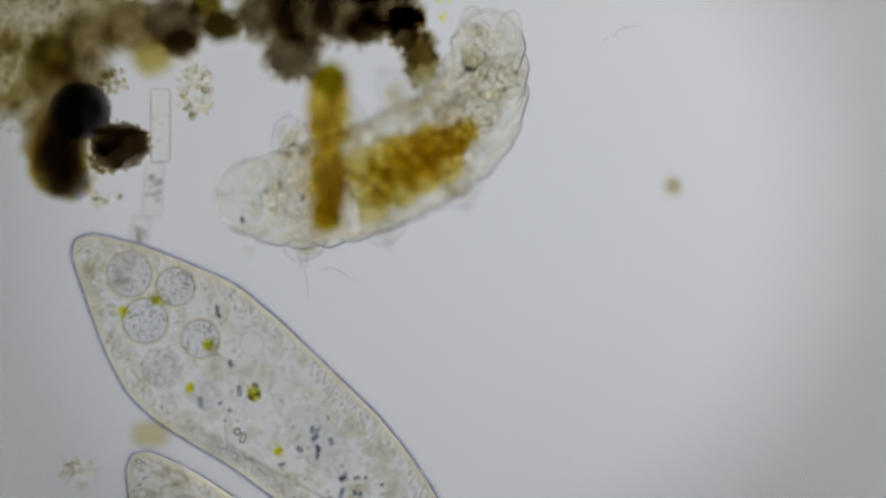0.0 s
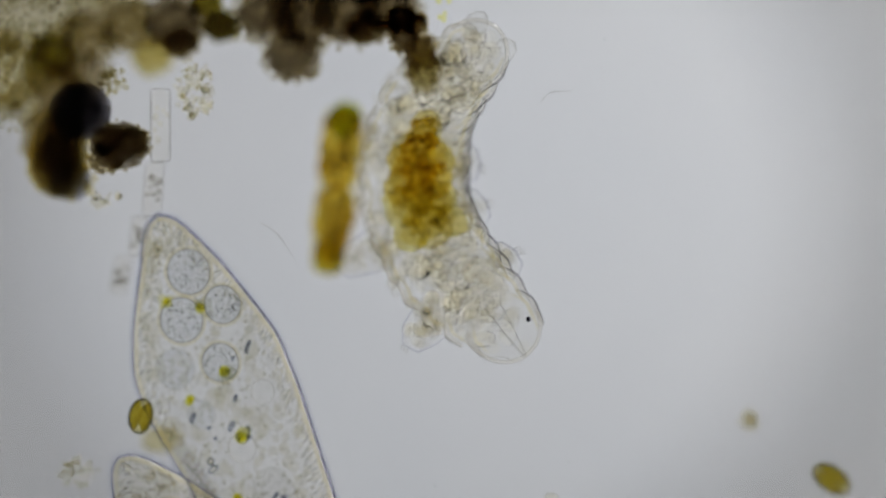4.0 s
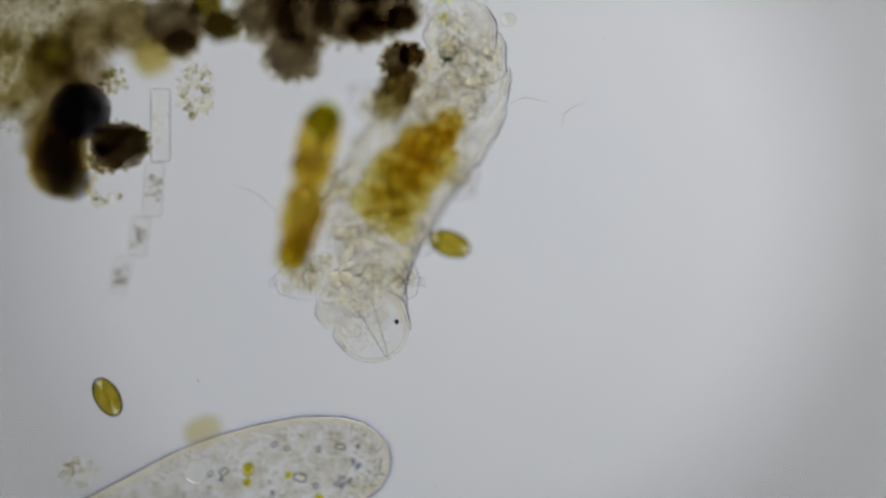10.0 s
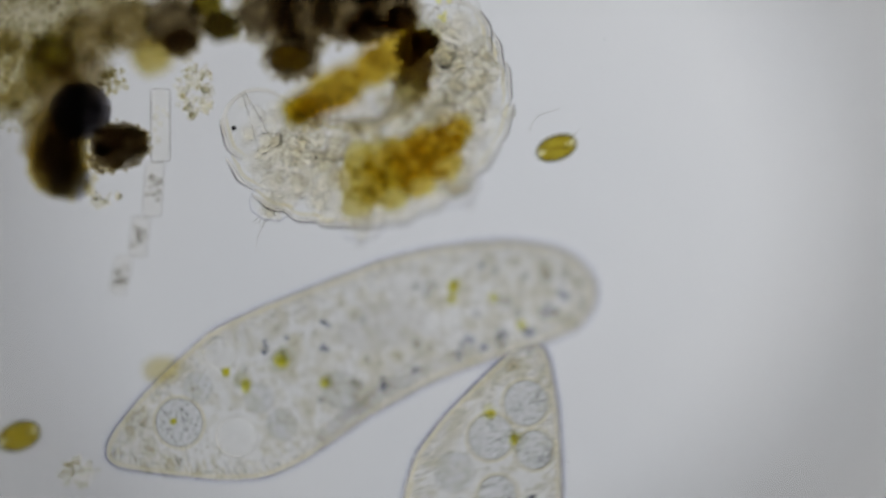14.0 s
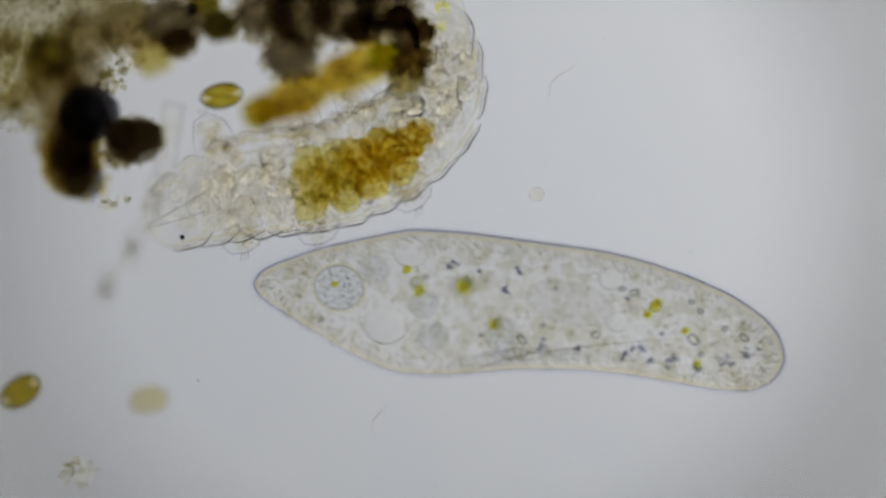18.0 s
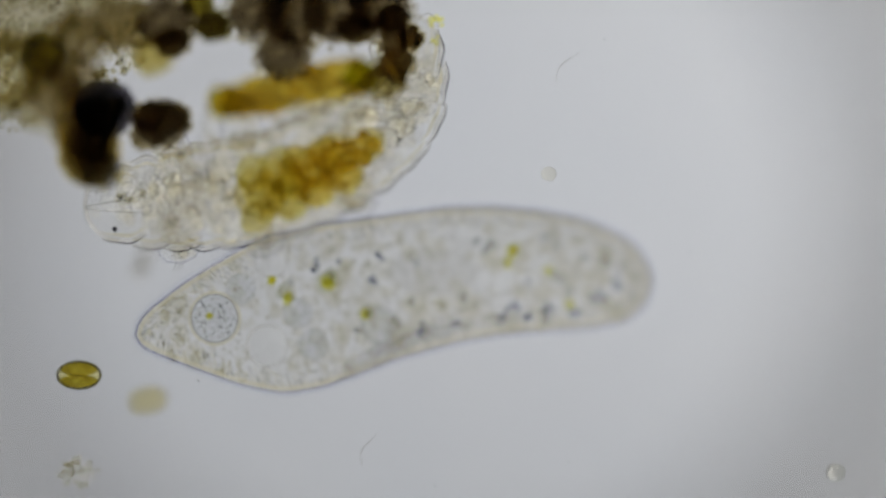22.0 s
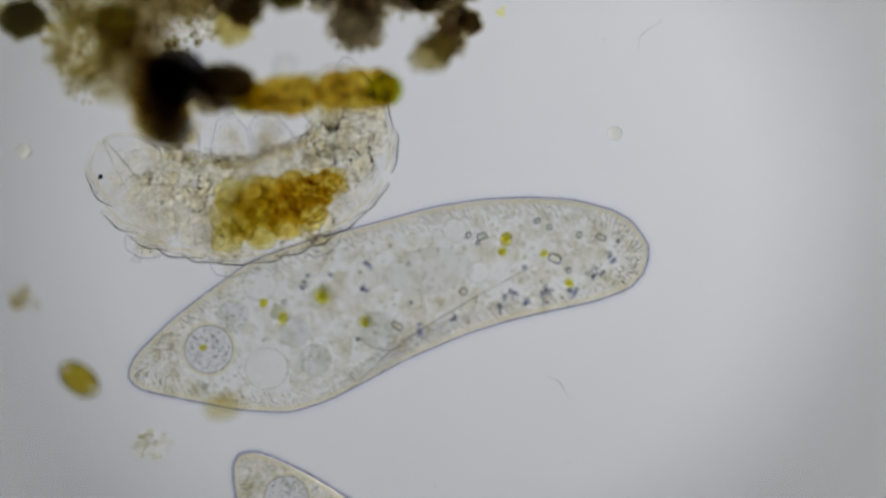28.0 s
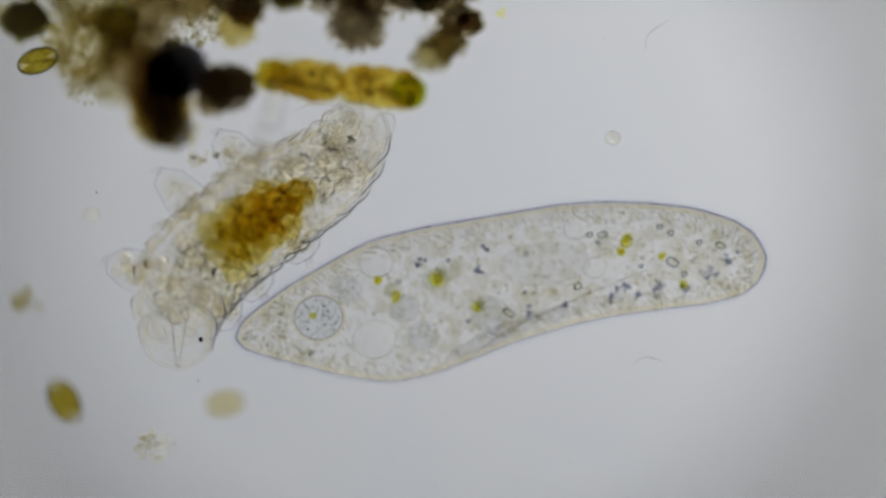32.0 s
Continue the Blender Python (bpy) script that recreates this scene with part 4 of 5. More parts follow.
OVAL_G = [(0, 420, 980, 0), (4.4, 480, 960, 40), (5, 545, 640, 60), (5.5, 575, 545, 70), (6, 612, 568, 50), (6.5, 735, 583, 30), (7, 752, 572, 40), (7.5, 845, 602, 50), (8, 810, 612, 8), (8.5, 846, 505, 50), (9, 926, 457, 30), (9.5, 812, 430, 15), (10, 796, 432, -20), (10.5, 824, 384, -50)]
OVAL_G += [(11, 840, 420, -20), (11.5, 863, 452, -60), (12, 884, 384, -70), (12.5, 935, 405, -60), (13, 800, 401, -10), (13.3, 836, 358, 0), (13.6, 932, 287, 0), (14, 985, 262, 20), (14.5, 1060, 195, -5), (16.5, 1390, 215, -75),
           (17, 1416, 95, -80), (17.3, 1440, -80, -80), (32, 1500, -200, -80)]
OVAL_B = [(0, 420, 960, 0), (1.7, 420, 900, -60), (2, 378, 832, -60), (2.3, 250, 740, -80), (2.5, 158, 654, -100), (3, 226, 674, -130), (3.5, 250, 727, -120), (5.5, 245, 744, -60), (6, 256, 750, -60), (6.5, 273, 772, -60), (6.9, 290, 810, -60), (7.4, 320, 960, -60), (9, 340, 1180, -60), (32, 340, 1180, -60)]
OVAL_H = [(0, 268, 768, 0), (6, 290, 800, 0), (9, 296, 850, 0), (10.5, 400, 700, 30), (12, 433, 640, 30), (13, 335, 637, 0), (14, 288, 655, 0), (16.5, 265, 705, 5), (24.4, 262, 712, 10), (25, 578, 640, 10), (32, 398, 715, 10)]
OVAL_C = [(0, -120, 900, 0), (6.2, -60, 860, 20), (6.5, 77, 838, 30), (7, 68, 872, 15), (7.5, 101, 752, -15), (8, 61, 731, -30), (8.5, 125, 776, -40), (9, 158, 770, -70), (9.5, 198, 816, -110), (10, 190, 703, -60), (10.5, 77, 695, 0),
          (11, 166, 565, 60), (11.5, 275, 452, 60), (12, 339, 323, 70), (12.5, 424, 150, 50), (13, 515, 125, 20), (14.5, 515, 95, 0), (17, 480, 90, 30), (17.5, 466, 130, 40), (17.7, 452, 121, 40), (17.8, 444, 137, 20), (18, 392, 170, 10), (18.5, 340, 160, 0), (19.2, 190, 195, 0), (32, 300, 145, 0)]
OVAL_D = [(0, -90, 760, 0), (10.2, -60, 740, 0), (10.5, 85, 730, 30), (11, 44, 697, 50), (12, 8, 738, 50), (12.5, 57, 622, 40), (13, 28, 697, 10), (13.6, 38, 731, 30), (14, 36, 771, 20), (14.5, 24, 804, 10), (16.5, -10, 780, 0), (18.5, 47, 680, 40), (19, 46, 732, -35), (19.5, 14, 726, -50),
          (20, 8, 720, -40), (20.5, 75, 762, 0), (21, 120, 694, 30), (21.5, 98, 714, 10), (22, 140, 664, 0), (22.5, 100, 722, -20)]
OVAL_D += [(23, 64, 694, 22), (23.5, 22, 702, 10), (24, 32, 749, -20), (24.4, 24, 726, -25), (25, 307, 598, -30), (25.5, 323, 598, -20), (26, 137, 658, -30), (26.5, 131, 671, -25), (28.5, 142, 670, -40), (29, 107, 650, -20), (29.5, 133, 672, -30),
           (30, 131, 656, 0), (30.5, 120, 680, 20), (31, 121, 685, 10), (31.5, 119, 732, -20), (32, 116, 709, -60)]
OVAL_E = [(0, 60, 1040, 40), (24.2, 60, 1000, 40), (24.9, 342, 832, 45), (25, 385, 812, 35), (25.6, 487, 797, 25), (25.8, 480, 816, 40), (26, 474, 802, 55), (26.2, 492, 788, 40), (26.5, 473, 762, 0), (28.3, 350, 960, 0), (32, 350, 980, 0)]
OVAL_F = [(0, -260, 220, -30), (24.4, -190, 200, -30), (24.7, 97, 125, -10), (25, 163, 68, -30), (25.6, 190, 109, -45), (25.8, 121, 155, -60), (25.9, 57, 198, -60), (26, -30, 225, -60), (26.4, -80, 160, -30), (29.6, -60, 95, 20), (30, 95, 89, 30), (30.5, 98, 89, -5), (31, 118, 79, 20), (31.5, 59, 100, -55), (32, 67, 108, 20)]
drift(oval_alga("olive green oval alga drifting in clear water"), 0.046, OVAL_A, ((0, 0.122), (2.5, 0.118), (5.3, 0.052), (7, 0.052), (24, 0.082), (25, 0.082), (26.2, 0.06), (28.5, 0.07), (32, 0.05)))
drift(oval_alga("golden green oval alga spinning past the tardigrade"), 0.050, OVAL_G, ((0, 0.090), (7.0, 0.098), (7.5, 0.064), (8, 0.050), (9, 0.056), (9.5, 0.066), (10, 0.086), (12, 0.088), (13, 0.062), (13.3, 0.080), (14.5, 0.070), (16.5, 0.048), (32, 0.05)))
drift(oval_alga("bright green oval alga with a dark rim", (30, 20, 14)), 0.060, OVAL_B)
drift(oval_alga("pale yellow oval cell, far out of focus", (34, 22, 15), True), 0.112, OVAL_H)
drift(oval_alga("olive green oval alga with a dark rim"), 0.052, OVAL_C, ((0, 0.052), (10, 0.052), (10.5, 0.07), (11.5, 0.07), (12, 0.052), (12.5, 0.075), (17, 0.075), (17.6, 0.055), (18.2, 0.08), (32, 0.05)))
drift(oval_alga("mustard yellow oval alga tumbling in place", (38, 24, 16)), 0.098, OVAL_D, ((0, 0.09), (21.4, 0.094), (22, 0.056), (23, 0.050), (23.5, 0.092), (25, 0.105), (32, 0.116)))
drift(oval_alga("dark olive oval alga beside a paramecium"), 0.068, OVAL_E)
drift(oval_alga("golden oval alga with a pale middle"), 0.054, OVAL_F)

# ---- detritus ----
def lump(name, label, pieces, material, dense=0.75, grains=70, seed=1, grain=None, size=(4, 10)):
    """A clod of detritus: pieces (x, y, rx, ry, z) round its origin, each a dense core in a coat of fine grains."""
    rnd = random.Random(seed)
    thing = empty(name, label, "detritus", "detritus")
    for k, (x, y, rx, ry, z) in enumerate(pieces):
        at = pose(x * U, -y * U, z)
        own = material[k % len(material)] if isinstance(material, tuple) else material
        h = min(rx, ry) * 0.6
        core = None
        for f in (0.66, 0.82, 0.93, 1.0):
            bm = bmesh.new()
            add_ball(bm, (0, 0, 0), (rx * dense * f * U, ry * dense * f * U, h * dense * f * U), 4, 0.11, 250, seed + k * 3.3 + f)
            if core:
                part("rind", bm, own, core)
            else:
                core = part("core", bm, own, thing, "", at)
        if grains:
            bm = bmesh.new()
            for _ in range(grains):
                a, d, e = rnd.uniform(0, 6.3), rnd.triangular(0.4, 1.05, 0.9), rnd.uniform(-0.8, 0.8)
                q = rnd.triangular(size[0], size[1], size[0] + 1)
                add_ball(bm, (rx * d * math.cos(a) * U, ry * d * math.sin(a) * U, h * e * U), (q * U, q * rnd.uniform(0.6, 1) * U, q * 0.8 * U), 2, 0.25, 300, a, a)
            tagged(part("coat", bm, grain or M_GRAIN, core, "coat of fine brown grains"), kind="stuff")
    return thing


def granule_cloud(label, w, h, n, material, seed, r=(4, 9)):
    rnd = random.Random(seed)
    bm = bmesh.new()
    for _ in range(n):
        a, d = rnd.uniform(0, 6.3), math.sqrt(rnd.random())
        q = rnd.uniform(*r)
        add_ball(bm, (w * d * math.cos(a) * U, h * d * math.sin(a) * U, rnd.uniform(-12, 12) * U), (q * U, q * rnd.uniform(0.6, 1) * U, q * 0.7 * U), 2, 0.32, 200, a, a)
    ob = part("granule_cluster", bm, material)
    return tagged(ob, label, "detritus", "detritus", "stuff")


def slip(ob, z, x, y, moved, heights=()):
    """Lies at x, y on the slide until the tardigrade pushes it, by the rows (t, dx, dy)."""
    rows = []
    for t, dx, dy in ((0, 0, 0), *moved):
        sx, sy = blend(STAGE, t)
        rows.append((t, x + dx + sx, y + dy + sy, 0))
    drift(ob, z, rows, heights)
    ob.scale = [1 + 1.9 * (z - FOCUS_Z)] * 3


TOP_PUSH = ((16.5, 0, 0), (19, -8, 0), (24.4, -16, -2), (32, -20, -8))
BALL_PUSH = ((14.5, 0, 0), (17.5, 2, 8), (18, 15, 5), (18.5, 48, -8), (19, 46, -6), (20, 52, -14), (21, 48, -12), (22, 44, -4), (23, 46, 2), (24.4, 46, 0), (25, 40, 10), (26, 42, -4), (32, 38, -26))
CLOD_PUSH = ((14.5, 0, 0), (17.5, 4, 8), (18, 24, 0), (18.5, 58, -22), (19.5, 58, -26), (21, 56, -30), (22.5, 54, -16), (23.2, 60, -20), (24.4, 68, -24), (26.5, 54, -42), (29, 50, -44), (32, 46, -44))
BROWN_PUSH = ((14.5, 0, 0), (17.5, 4, 4), (18, 25, -10), (18.5, 60, -38), (19.5, 72, -46), (21, 76, -50), (22.5, 70, -38), (24.4, 60, -38), (26.5, 54, -56), (32, 54, -56))
slip(lump("detritus_mass", "thick dark brown mass of detritus", [(-92, -14, 62, 52, 0), (-30, -10, 64, 58, 0.008), (40, -13, 68, 58, 0), (108, -22, 60, 52, 0.006), (-50, 56, 54, 48, 0.004), (-60, -80, 90, 50, 0), (70, -85, 100, 50, 0), (130, -5, 26, 22, 0), (70, 12, 40, 26, 0)],
          M_CORE, 0.84, 150, 3, M_GRAIN, (3, 7)), 0.084, 572, 38, TOP_PUSH)
slip(lump("detritus_clod", "dark brown round clod of detritus", [(0, 0, 54, 52, 0), (10, 32, 30, 26, 0)], M_CORE, 0.9, 90, 11, M_GRAIN, (3, 7)), 0.096, 311, 40, TOP_PUSH)
slip(lump("detritus_ball", "dark olive ball of detritus", [(0, 0, 32, 30, 0)], M_MOSS, 0.9, 26, 12, M_OLIVE), 0.105, 390, 46, TOP_PUSH)
slip(lump("detritus_ball", "olive round ball of detritus", [(0, 0, 30, 28, 0)], M_OLIVE, 0.9, 20, 13), 0.090, 365, 5, TOP_PUSH)
slip(lump("green_ball", "blurred dark green ball of detritus", [(0, 0, 40, 40, 0)], M_OLIVE, 0.9, 30, 14, M_OLIVE), 0.118, 95, 98, TOP_PUSH)
slip(lump("brown_haze_clod", "blurred grey-brown clod of detritus", [(0, 0, 46, 48, 0), (58, -18, 44, 46, 0), (-6, 64, 44, 44, 0.01), (-38, 84, 46, 52, 0)], M_DUN, 0.95, 24, 20), 0.128, 158, 66, TOP_PUSH)
slip(lump("black_ball", "black ball of detritus with a sharp rim", [(0, 0, 53, 50, 0)], M_INK, 1.0, 14, 15, M_BROWN, (3, 5)), 0.062, 142, 197, BALL_PUSH, ((0, 0.062), (16, 0.062), (18.5, 0.088), (23, 0.092), (24.4, 0.104), (32, 0.108)))
# the amber ball and grains paint the yellow colour fringe round the black clod
slip(lump("black_clod", "long black clod with an amber fringe", [(4, -26, 46, 58, 0), (2, 10, 46, 56, 0.006), (20, 34, 38, 36, 0.004), (2, -2, 53, 68, 0.010), (-6, -34, 54, 58, 0.02)], (M_COAL, M_COAL, M_COAL, M_AMBER, M_DUN), 0.96, 24, 16, M_AMBER, (5, 10)), 0.082, 104, 284, CLOD_PUSH, ((0, 0.082), (17.5, 0.082), (19, 0.096), (32, 0.106)))
slip(lump("brown_clod", "ragged brown-black clod of detritus", [(2, 2, 54, 44, 0), (-20, -8, 28, 28, 0), (-24, 26, 30, 24, 0), (22, -6, 30, 28, 0)], (M_DARK, M_GRAIN, M_DUN, M_DUN), 0.94, 90, 17, M_GRAIN, (3, 7)), 0.060, 211, 256, BROWN_PUSH, ((0, 0.058), (16, 0.062), (18.5, 0.084), (23, 0.088), (24.4, 0.098), (32, 0.100)))
slip(lump("hazy_clod", "hazy olive brown clod, far out of focus", [(-30, -10, 85, 50, 0), (90, -14, 70, 50, 0), (-55, 70, 50, 66, 0), (6, 108, 60, 56, -0.01)], M_FOG, 0.95, 24, 18, M_HAZE, (8, 16)), 0.135, 80, 46, ())
slip(lump("pale_ball", "pale yellow blurred ball", [(0, 0, 33, 32, 0)], M_STRAW, 0.98, 10, 19, M_STRAW), 0.115, 270, 100, ((22, 0, 0), (24.4, 10, -4), (32, 14, -4)), ((0, 0.118), (22, 0.112), (24.4, 0.085), (32, 0.088)))
slip(granule_cloud("hazy cloud of pale yellow grains", 150, 80, 250, M_FOG, 21, (3, 8)), 0.064, 110, 40, ())
slip(granule_cloud("loose cluster of tiny brown grains", 50, 72, 200, M_FOG, 22, (3, 7)), 0.056, 22, 160, ())
slip(granule_cloud("small cluster of brown grains", 24, 26, 46, M_HAZE, 23, (3, 7)), 0.055, 200, 142, TOP_PUSH)
slip(granule_cloud("loose cluster of clear grains", 36, 54, 150, M_CLEARGRAIN, 24, (3, 6.5)), 0.056, 345, 155, ((14.5, 0, 0), (16.5, -40, -60), (18, -120, -80)))
slip(granule_cloud("sprinkling of tiny brown grains among clear ones", 34, 52, 60, M_HAZE, 27, (1.8, 4)), 0.054, 345, 155, ((14.5, 0, 0), (16.5, -40, -60), (18, -120, -80)))
slip(granule_cloud("fine yellow and grey grit over the hazy clod", 150, 62, 250, M_GRIT, 28, (1.6, 4.2)), 0.056, 110, 48, ())
slip(granule_cloud("clear round grains on the slide", 30, 18, 20, M_CLEARGRAIN, 25, (4, 9)), 0.050, 190, 358, BALL_PUSH)
slip(granule_cloud("small pale clump of grains", 34, 26, 50, M_CLEARGRAIN, 26, (3, 7)), 0.066, 140, 835, ())
slip(granule_cloud("few yellow grains in a pale clump", 26, 20, 12, M_HAZE, 29, (2.5, 5)), 0.064, 136, 832, ())
slip(lump("dark_ball", "dark olive ball of detritus by itself", [(0, 0, 44, 36, 0)], M_MOSS, 0.92, 36, 31, M_OLIVE), 0.095, -88, 84, ())
slip(granule_cloud("yellowish cloud of grains", 75, 60, 200, M_STRAW, 32, (4, 9)), 0.092, 20, 120, ())
slip(granule_cloud("pale yellow blurred cell", 20, 18, 8, M_MIST, 33, (10, 16)), 0.108, -80, 576, ())
slip(granule_cloud("pale yellow blurred cell far down in the water", 9, 10, 4, M_MIST, 34, (11, 15)), 0.105, 1197, 330, ((0.5, 7, 22), (1, 32, 42), (1.5, 60, 82), (2, 88, 135), (2.5, 105, 191), (3, 113, 256), (3.5, 121, 308), (5.2, 160, 640), (32, 160, 660)))
grit = lump("brown_particle", "brown ragged particle beside the tardigrade", [(-22, -24, 28, 36, 0), (-4, -46, 24, 22, 0), (12, 34, 36, 48, 0.02), (6, 6, 32, 36, 0.012)], (M_CORE, M_BROWN, M_HAZE, M_DUN), 0.84, 120, 35, M_GRAIN, (3, 7))
drift(grit, 0.066, [(0, 735, 80, 0), (6, 738, 90, 0), (8.5, 738, 95, 0), (9, 712, 126, -20), (10, 706, 138, -35), (11, 712, 138, -45), (12, 740, 122, -30), (14, 735, 116, -30), (16.5, 738, 104, -30), (18, 728, 98, -30), (19, 695, 110, -40), (20, 680, 125, -40), (21, 695, 108, -40), (22, 700, 105, -40), (23, 668, 100, -50), (24.4, 640, 120, -60),
                    (25, 935, 22, -60), (26, 785, 70, -60), (28.5, 795, 66, -60), (32, 795, 66, -60)], ((0, 0.066), (22, 0.066), (24.5, 0.080), (32, 0.080)))


# ---- filament of clear cells ----
def filament():
    thing = empty("algal_filament", "empty clear filament of glassy cells", "filament")
    y = 0
    rnd = random.Random(8)
    for n, (w, h) in enumerate(((17, 128), (17, 96), (16, 70), (15, 66))):
        bm = bmesh.new()
        pts = []
        for cx, cy, g0 in ((-w + 6, y - 6, 90), (-w + 6, y - h + 6, 180), (w - 6, y - h + 6, 270), (w - 6, y - 6, 0)):
            pts += [((cx + 6 * math.cos(radians(g0 + g))) * U, (cy + 6 * math.sin(radians(g0 + g))) * U, 0) for g in (0, 30, 60, 90)]
        add_tube(bm, pts, 1.2 * U, 5, True)
        c = part("cell", bm, M_FOLD if n < 1 else M_MEMBRANE, thing, "", pose(0, 0, (0, 0.008, 0.022, 0.034)[n], 0, 0, -3.6 * n))
        bm = bmesh.new()
        add_tube(bm, [(0, (y - h * f) * U, 0) for f in (0.02, 0.08, 0.5, 0.92, 0.98)], [k * U for k in (w - 7, w - 3, w - 2.5, w - 3, w - 7)], 20)
        part("sap", bm, M_SAP, c, "clear cell sap")
        bm = bmesh.new()
        for _ in range(9 if n < 1 else 18):
            add_ball(bm, (rnd.uniform(-w, w) * 0.7 * U, (y - rnd.uniform(0.25, 0.75) * h) * U, 0), rnd.uniform(3, 6.5) * U, 2, 0.25, 300, y)
        tagged(part("grain_mass", bm, M_CLEARGRAIN if n < 1 else M_MEMBRANE, c), kind="stuff")
        y -= h + 2
    return thing


strand = filament()
drift(strand, 0.056, [(0, 284, 158, 0), (14.5, 284, 158, 0), (16.5, 275, 225, -8), (17.5, 272, 225, -8), (17.9, 300, 190, -8), (18.4, 340, 165, -10), (22.5, 392, 148, -12), (24.4, 382, 150, -12), (25, 690, 20, -12), (26.2, 512, 100, -12), (32, 505, 100, -12)], ((0, 0.056), (17.5, 0.056), (18.2, 0.100), (32, 0.110)))


# ---- air bubble at the rim of the drop ----
def air_bubble():
    thing = empty("air_bubble", "large air bubble with a thick black rim and blue fringe", "bubble")
    seg = 240
    for name, r0, r1, mat, lab in (("brown_rim", 2180, 2336, M_BUBBLERIM, "dull brown inner rim"), ("dark_rim", 2338, 2387, M_BLACK, "black rim"), ("blue_fringe", 2387.6, 2397, M_BLUE, "deep blue fringe"), ("pale_fringe", 2397.6, 2405, M_SKY, "pale blue fringe")):
        bm = bmesh.new()
        rows = []
        for r, z in ((r0, -0.012), (r1, -0.012), (r1, 0.012), (r0, 0.012)):
            rows.append([bm.verts.new((r * U * math.cos(2 * math.pi * j / seg), r * U * math.sin(2 * math.pi * j / seg), z)) for j in range(seg)])
        for i in range(4):
            a, b = rows[i], rows[(i + 1) % 4]
            for j in range(seg):
                bm.faces.new((a[j], b[j], b[(j + 1) % seg], a[(j + 1) % seg]))
        part(name, bm, mat, thing, lab)
    return thing


M_BLUE = clear("blue_fringe", 50, ((0.3, (0.10, 0.26, 0.90)), (0.7, (0.16, 0.36, 0.96))))
M_SKY = clear("pale_blue_fringe", 50, ((0.3, (0.55, 0.72, 0.985)), (0.7, (0.66, 0.80, 0.99))))
slip(air_bubble(), 0.050, 85 - 2399 - 314, 330 + 133, ())

def clear_bubble(label, r):
    thing = empty("clear_bubble", label, "bubble")
    bm = bmesh.new()
    add_ball(bm, (0, 0, 0), (r * U, r * 0.9 * U, r * 0.8 * U), 3)
    part("drop", bm, M_CLEARGRAIN, thing)
    bm = bmesh.new()
    add_tube(bm, [(r * U * math.cos(a), 0.9 * r * U * math.sin(a), 0) for a in (2 * math.pi * j / 24 for j in range(24))], 0.9 * U, 5, True)
    part("edge", bm, M_MEMBRANE, thing)
    return thing


drift(clear_bubble("small clear bubble with a faint ring", 14), 0.064, [(0, -200, 300), (24.4, -110, 338), (24.7, 75, 237), (25, 198, 205), (25.5, 184, 202), (26, 25, 280), (26.5, 33, 262), (28.5, 49, 269), (29, 64, 269), (30, 92, 256), (30.5, 107, 252), (31, 110, 259), (31.4, 133, 348), (32, 162, 380)])
drift(clear_bubble("faint clear vesicle adrift in the water", 13), 0.052, [(0, 900, -60), (14, 900, 200), (16.5, 932, 346), (17.5, 945, 345), (19, 957, 342), (21, 965, 330), (23, 975, 290), (24.4, 962, 283), (25, 1272, 152), (26, 1110, 230), (28.5, 1088, 236), (32, 1085, 244)])
drift(clear_bubble("faint clear vesicle adrift in the water", 17), 0.054, [(0, 1750, 900), (21.5, 1500, 920), (22, 1479, 836), (23, 1508, 692), (24, 1462, 582), (24.4, 1480, 560), (24.8, 1720, 430), (32, 1750, 430)])
drift(clear_bubble("bright little bubble near the snout", 13), 0.040, [(0, 434, 447), (0.5, 468, 530), (1, 500, 545), (1.5, 560, 562), (2, 630, 575), (2.5, 648, 595), (3, 742, 634), (3.5, 945, 768), (4.5, 980, 930), (32, 980, 930)])
slip(granule_cloud("bright yellow grains by the brown mass", 16, 26, 9, M_YELLOW, 41, (4, 8)), 0.060, 782, 12, ((16.5, 0, 0), (19, -4, 30), (23, -18, 42), (24.4, -24, 40), (32, -30, 40)))

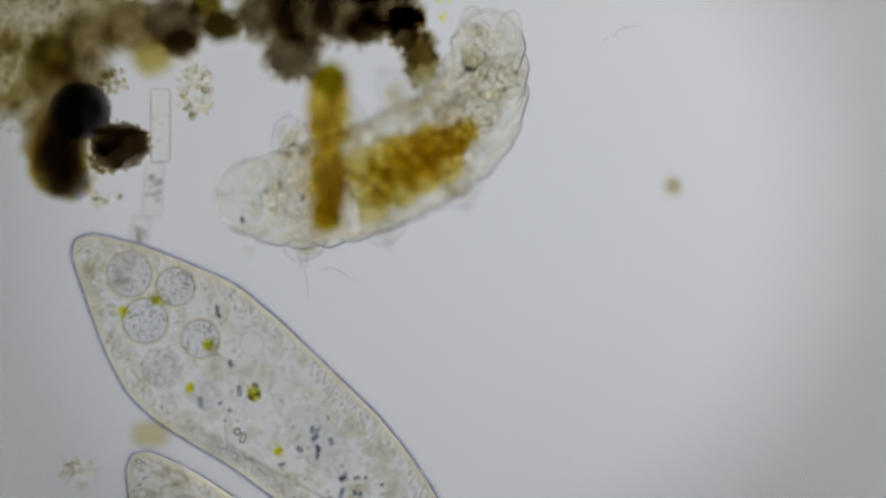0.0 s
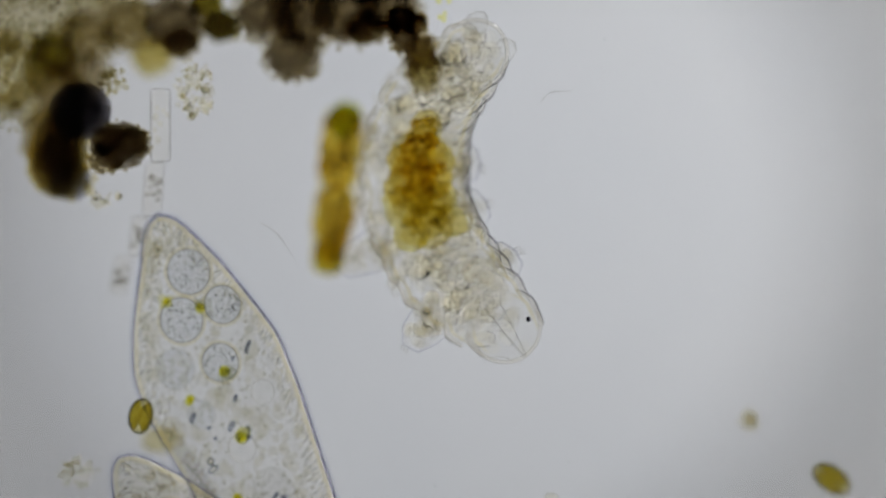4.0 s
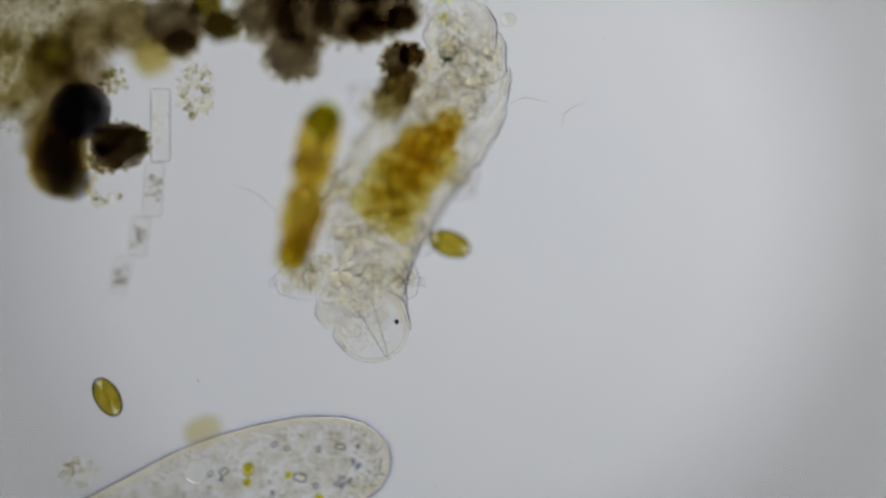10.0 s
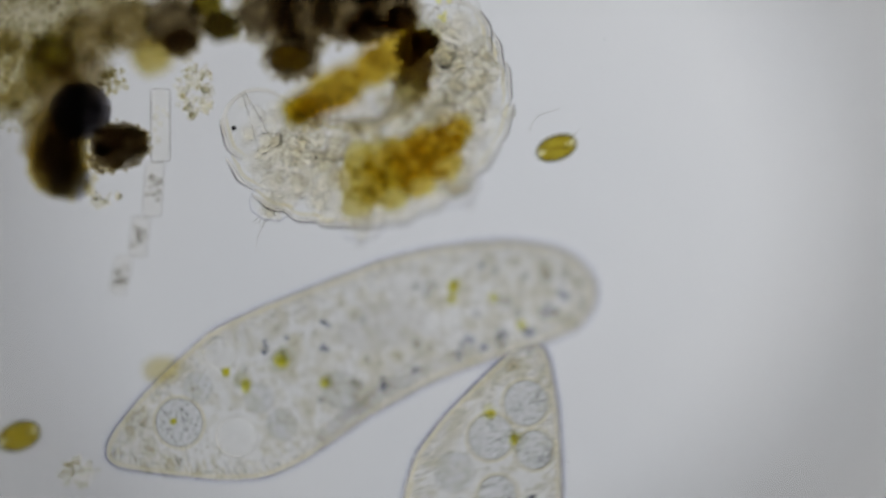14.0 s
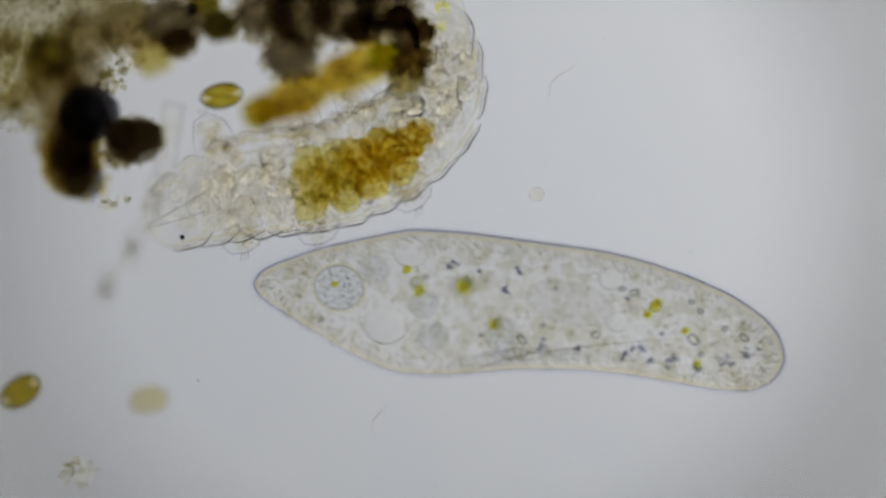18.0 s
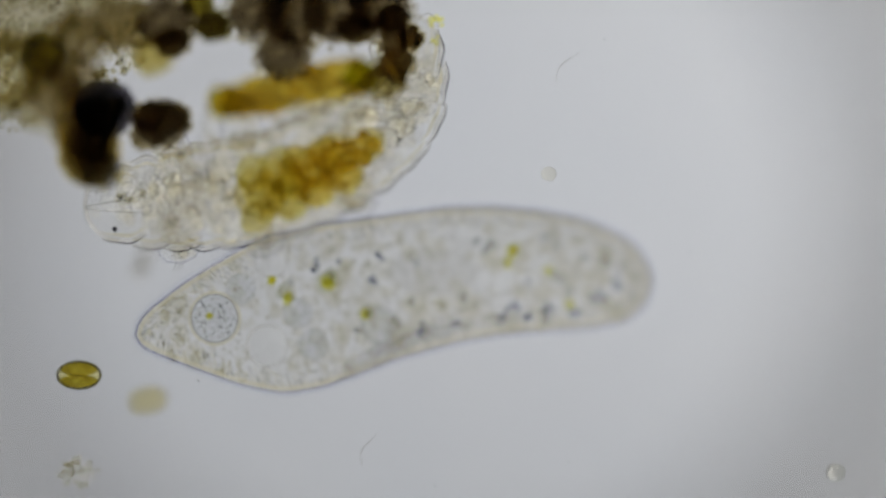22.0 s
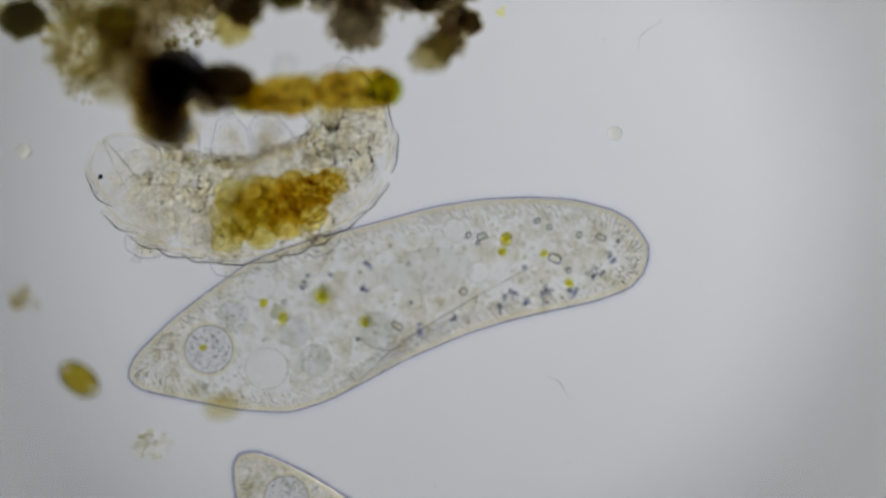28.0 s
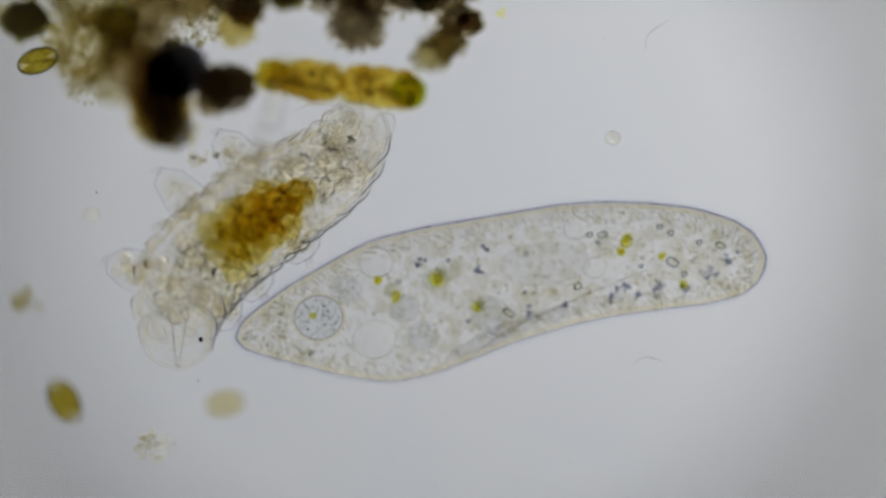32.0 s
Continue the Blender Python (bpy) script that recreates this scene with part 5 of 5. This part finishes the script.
def thread(label, length, curl):
    bm = bmesh.new()
    add_tube(bm, [((k / 12 - 0.5) * length * U, curl * math.sin(k / 12 * 4.2) * U, 0) for k in range(13)], [(0.4 + 0.5 * math.sin(math.pi * (k + 0.5) / 13)) * U for k in range(13)], 5)
    ob = part("thread", bm, M_MEMBRANE)
    return tagged(ob, label, "thread", "loose threads")


drift(thread("hair-thin pale thread adrift in the water", 85, 6), 0.050, [(0, 537, 490, -70), (3, 500, 470, -60), (6, 478, 326, -8), (9, 455, 335, -45), (13, 472, 412, 70), (20, 430, 240, 10), (32, 560, 190, 10)])
drift(thread("hair-thin curled thread adrift in the water", 70, 10), 0.050, [(0, 595, 486, -5), (3, 880, 640, 10), (8, 900, 570, -2), (9, 918, 175, 5), (13, 955, 215, 40), (20, 1000, 120, 60), (32, 1160, 60, 60)])
drift(thread("hair-thin pale thread adrift in the water", 60, 9), 0.052, [(0, 1110, 55, 30), (6, 960, 195, 30), (13, 1045, 205, 75), (19, 640, 790, 75), (24.4, 700, 800, 60), (25, 985, 860, -20), (28.5, 1010, 662, -35), (29, 1030, 655, -35), (30, 1090, 648, 10), (32, 1150, 640, 10)])

# ---- dust on the eyepiece, still in the field ----
def speck(x, y, w, h):
    bm = bmesh.new()
    add_ball(bm, (0, 0, 0), (w * 0.8 * U, h * 0.8 * U, w * 0.8 * U), 2, 0.2, 400, x)
    ob = part("dust_speck", bm, M_EYE)
    ob.matrix_basis = Matrix.Translation(spot(x, y, FOCUS_Z))
    tagged(ob, "tiny dark speck of dust on the eyepiece", "dust", "eyepiece dust")


for x, y, w, h in ((171, 340, 1.5, 4.5), (1070, 70, 1.6, 1.6), (351, 674, 2.0, 1.8), (20, 494, 1.4, 1.4), (682, 480, 1.5, 1.5), (770, 860, 1.5, 2), (1139, 266, 1.2, 1.2), (1105, 755, 1.4, 1.6), (1222, 445, 1.2, 1.2), (1006, 818, 1.3, 1.3)):
    speck(x, y, w, h)


def motions():
    """Keys everything that moves."""
    for ob, rows in MOVES:
        walk(ob, rows)


motions()
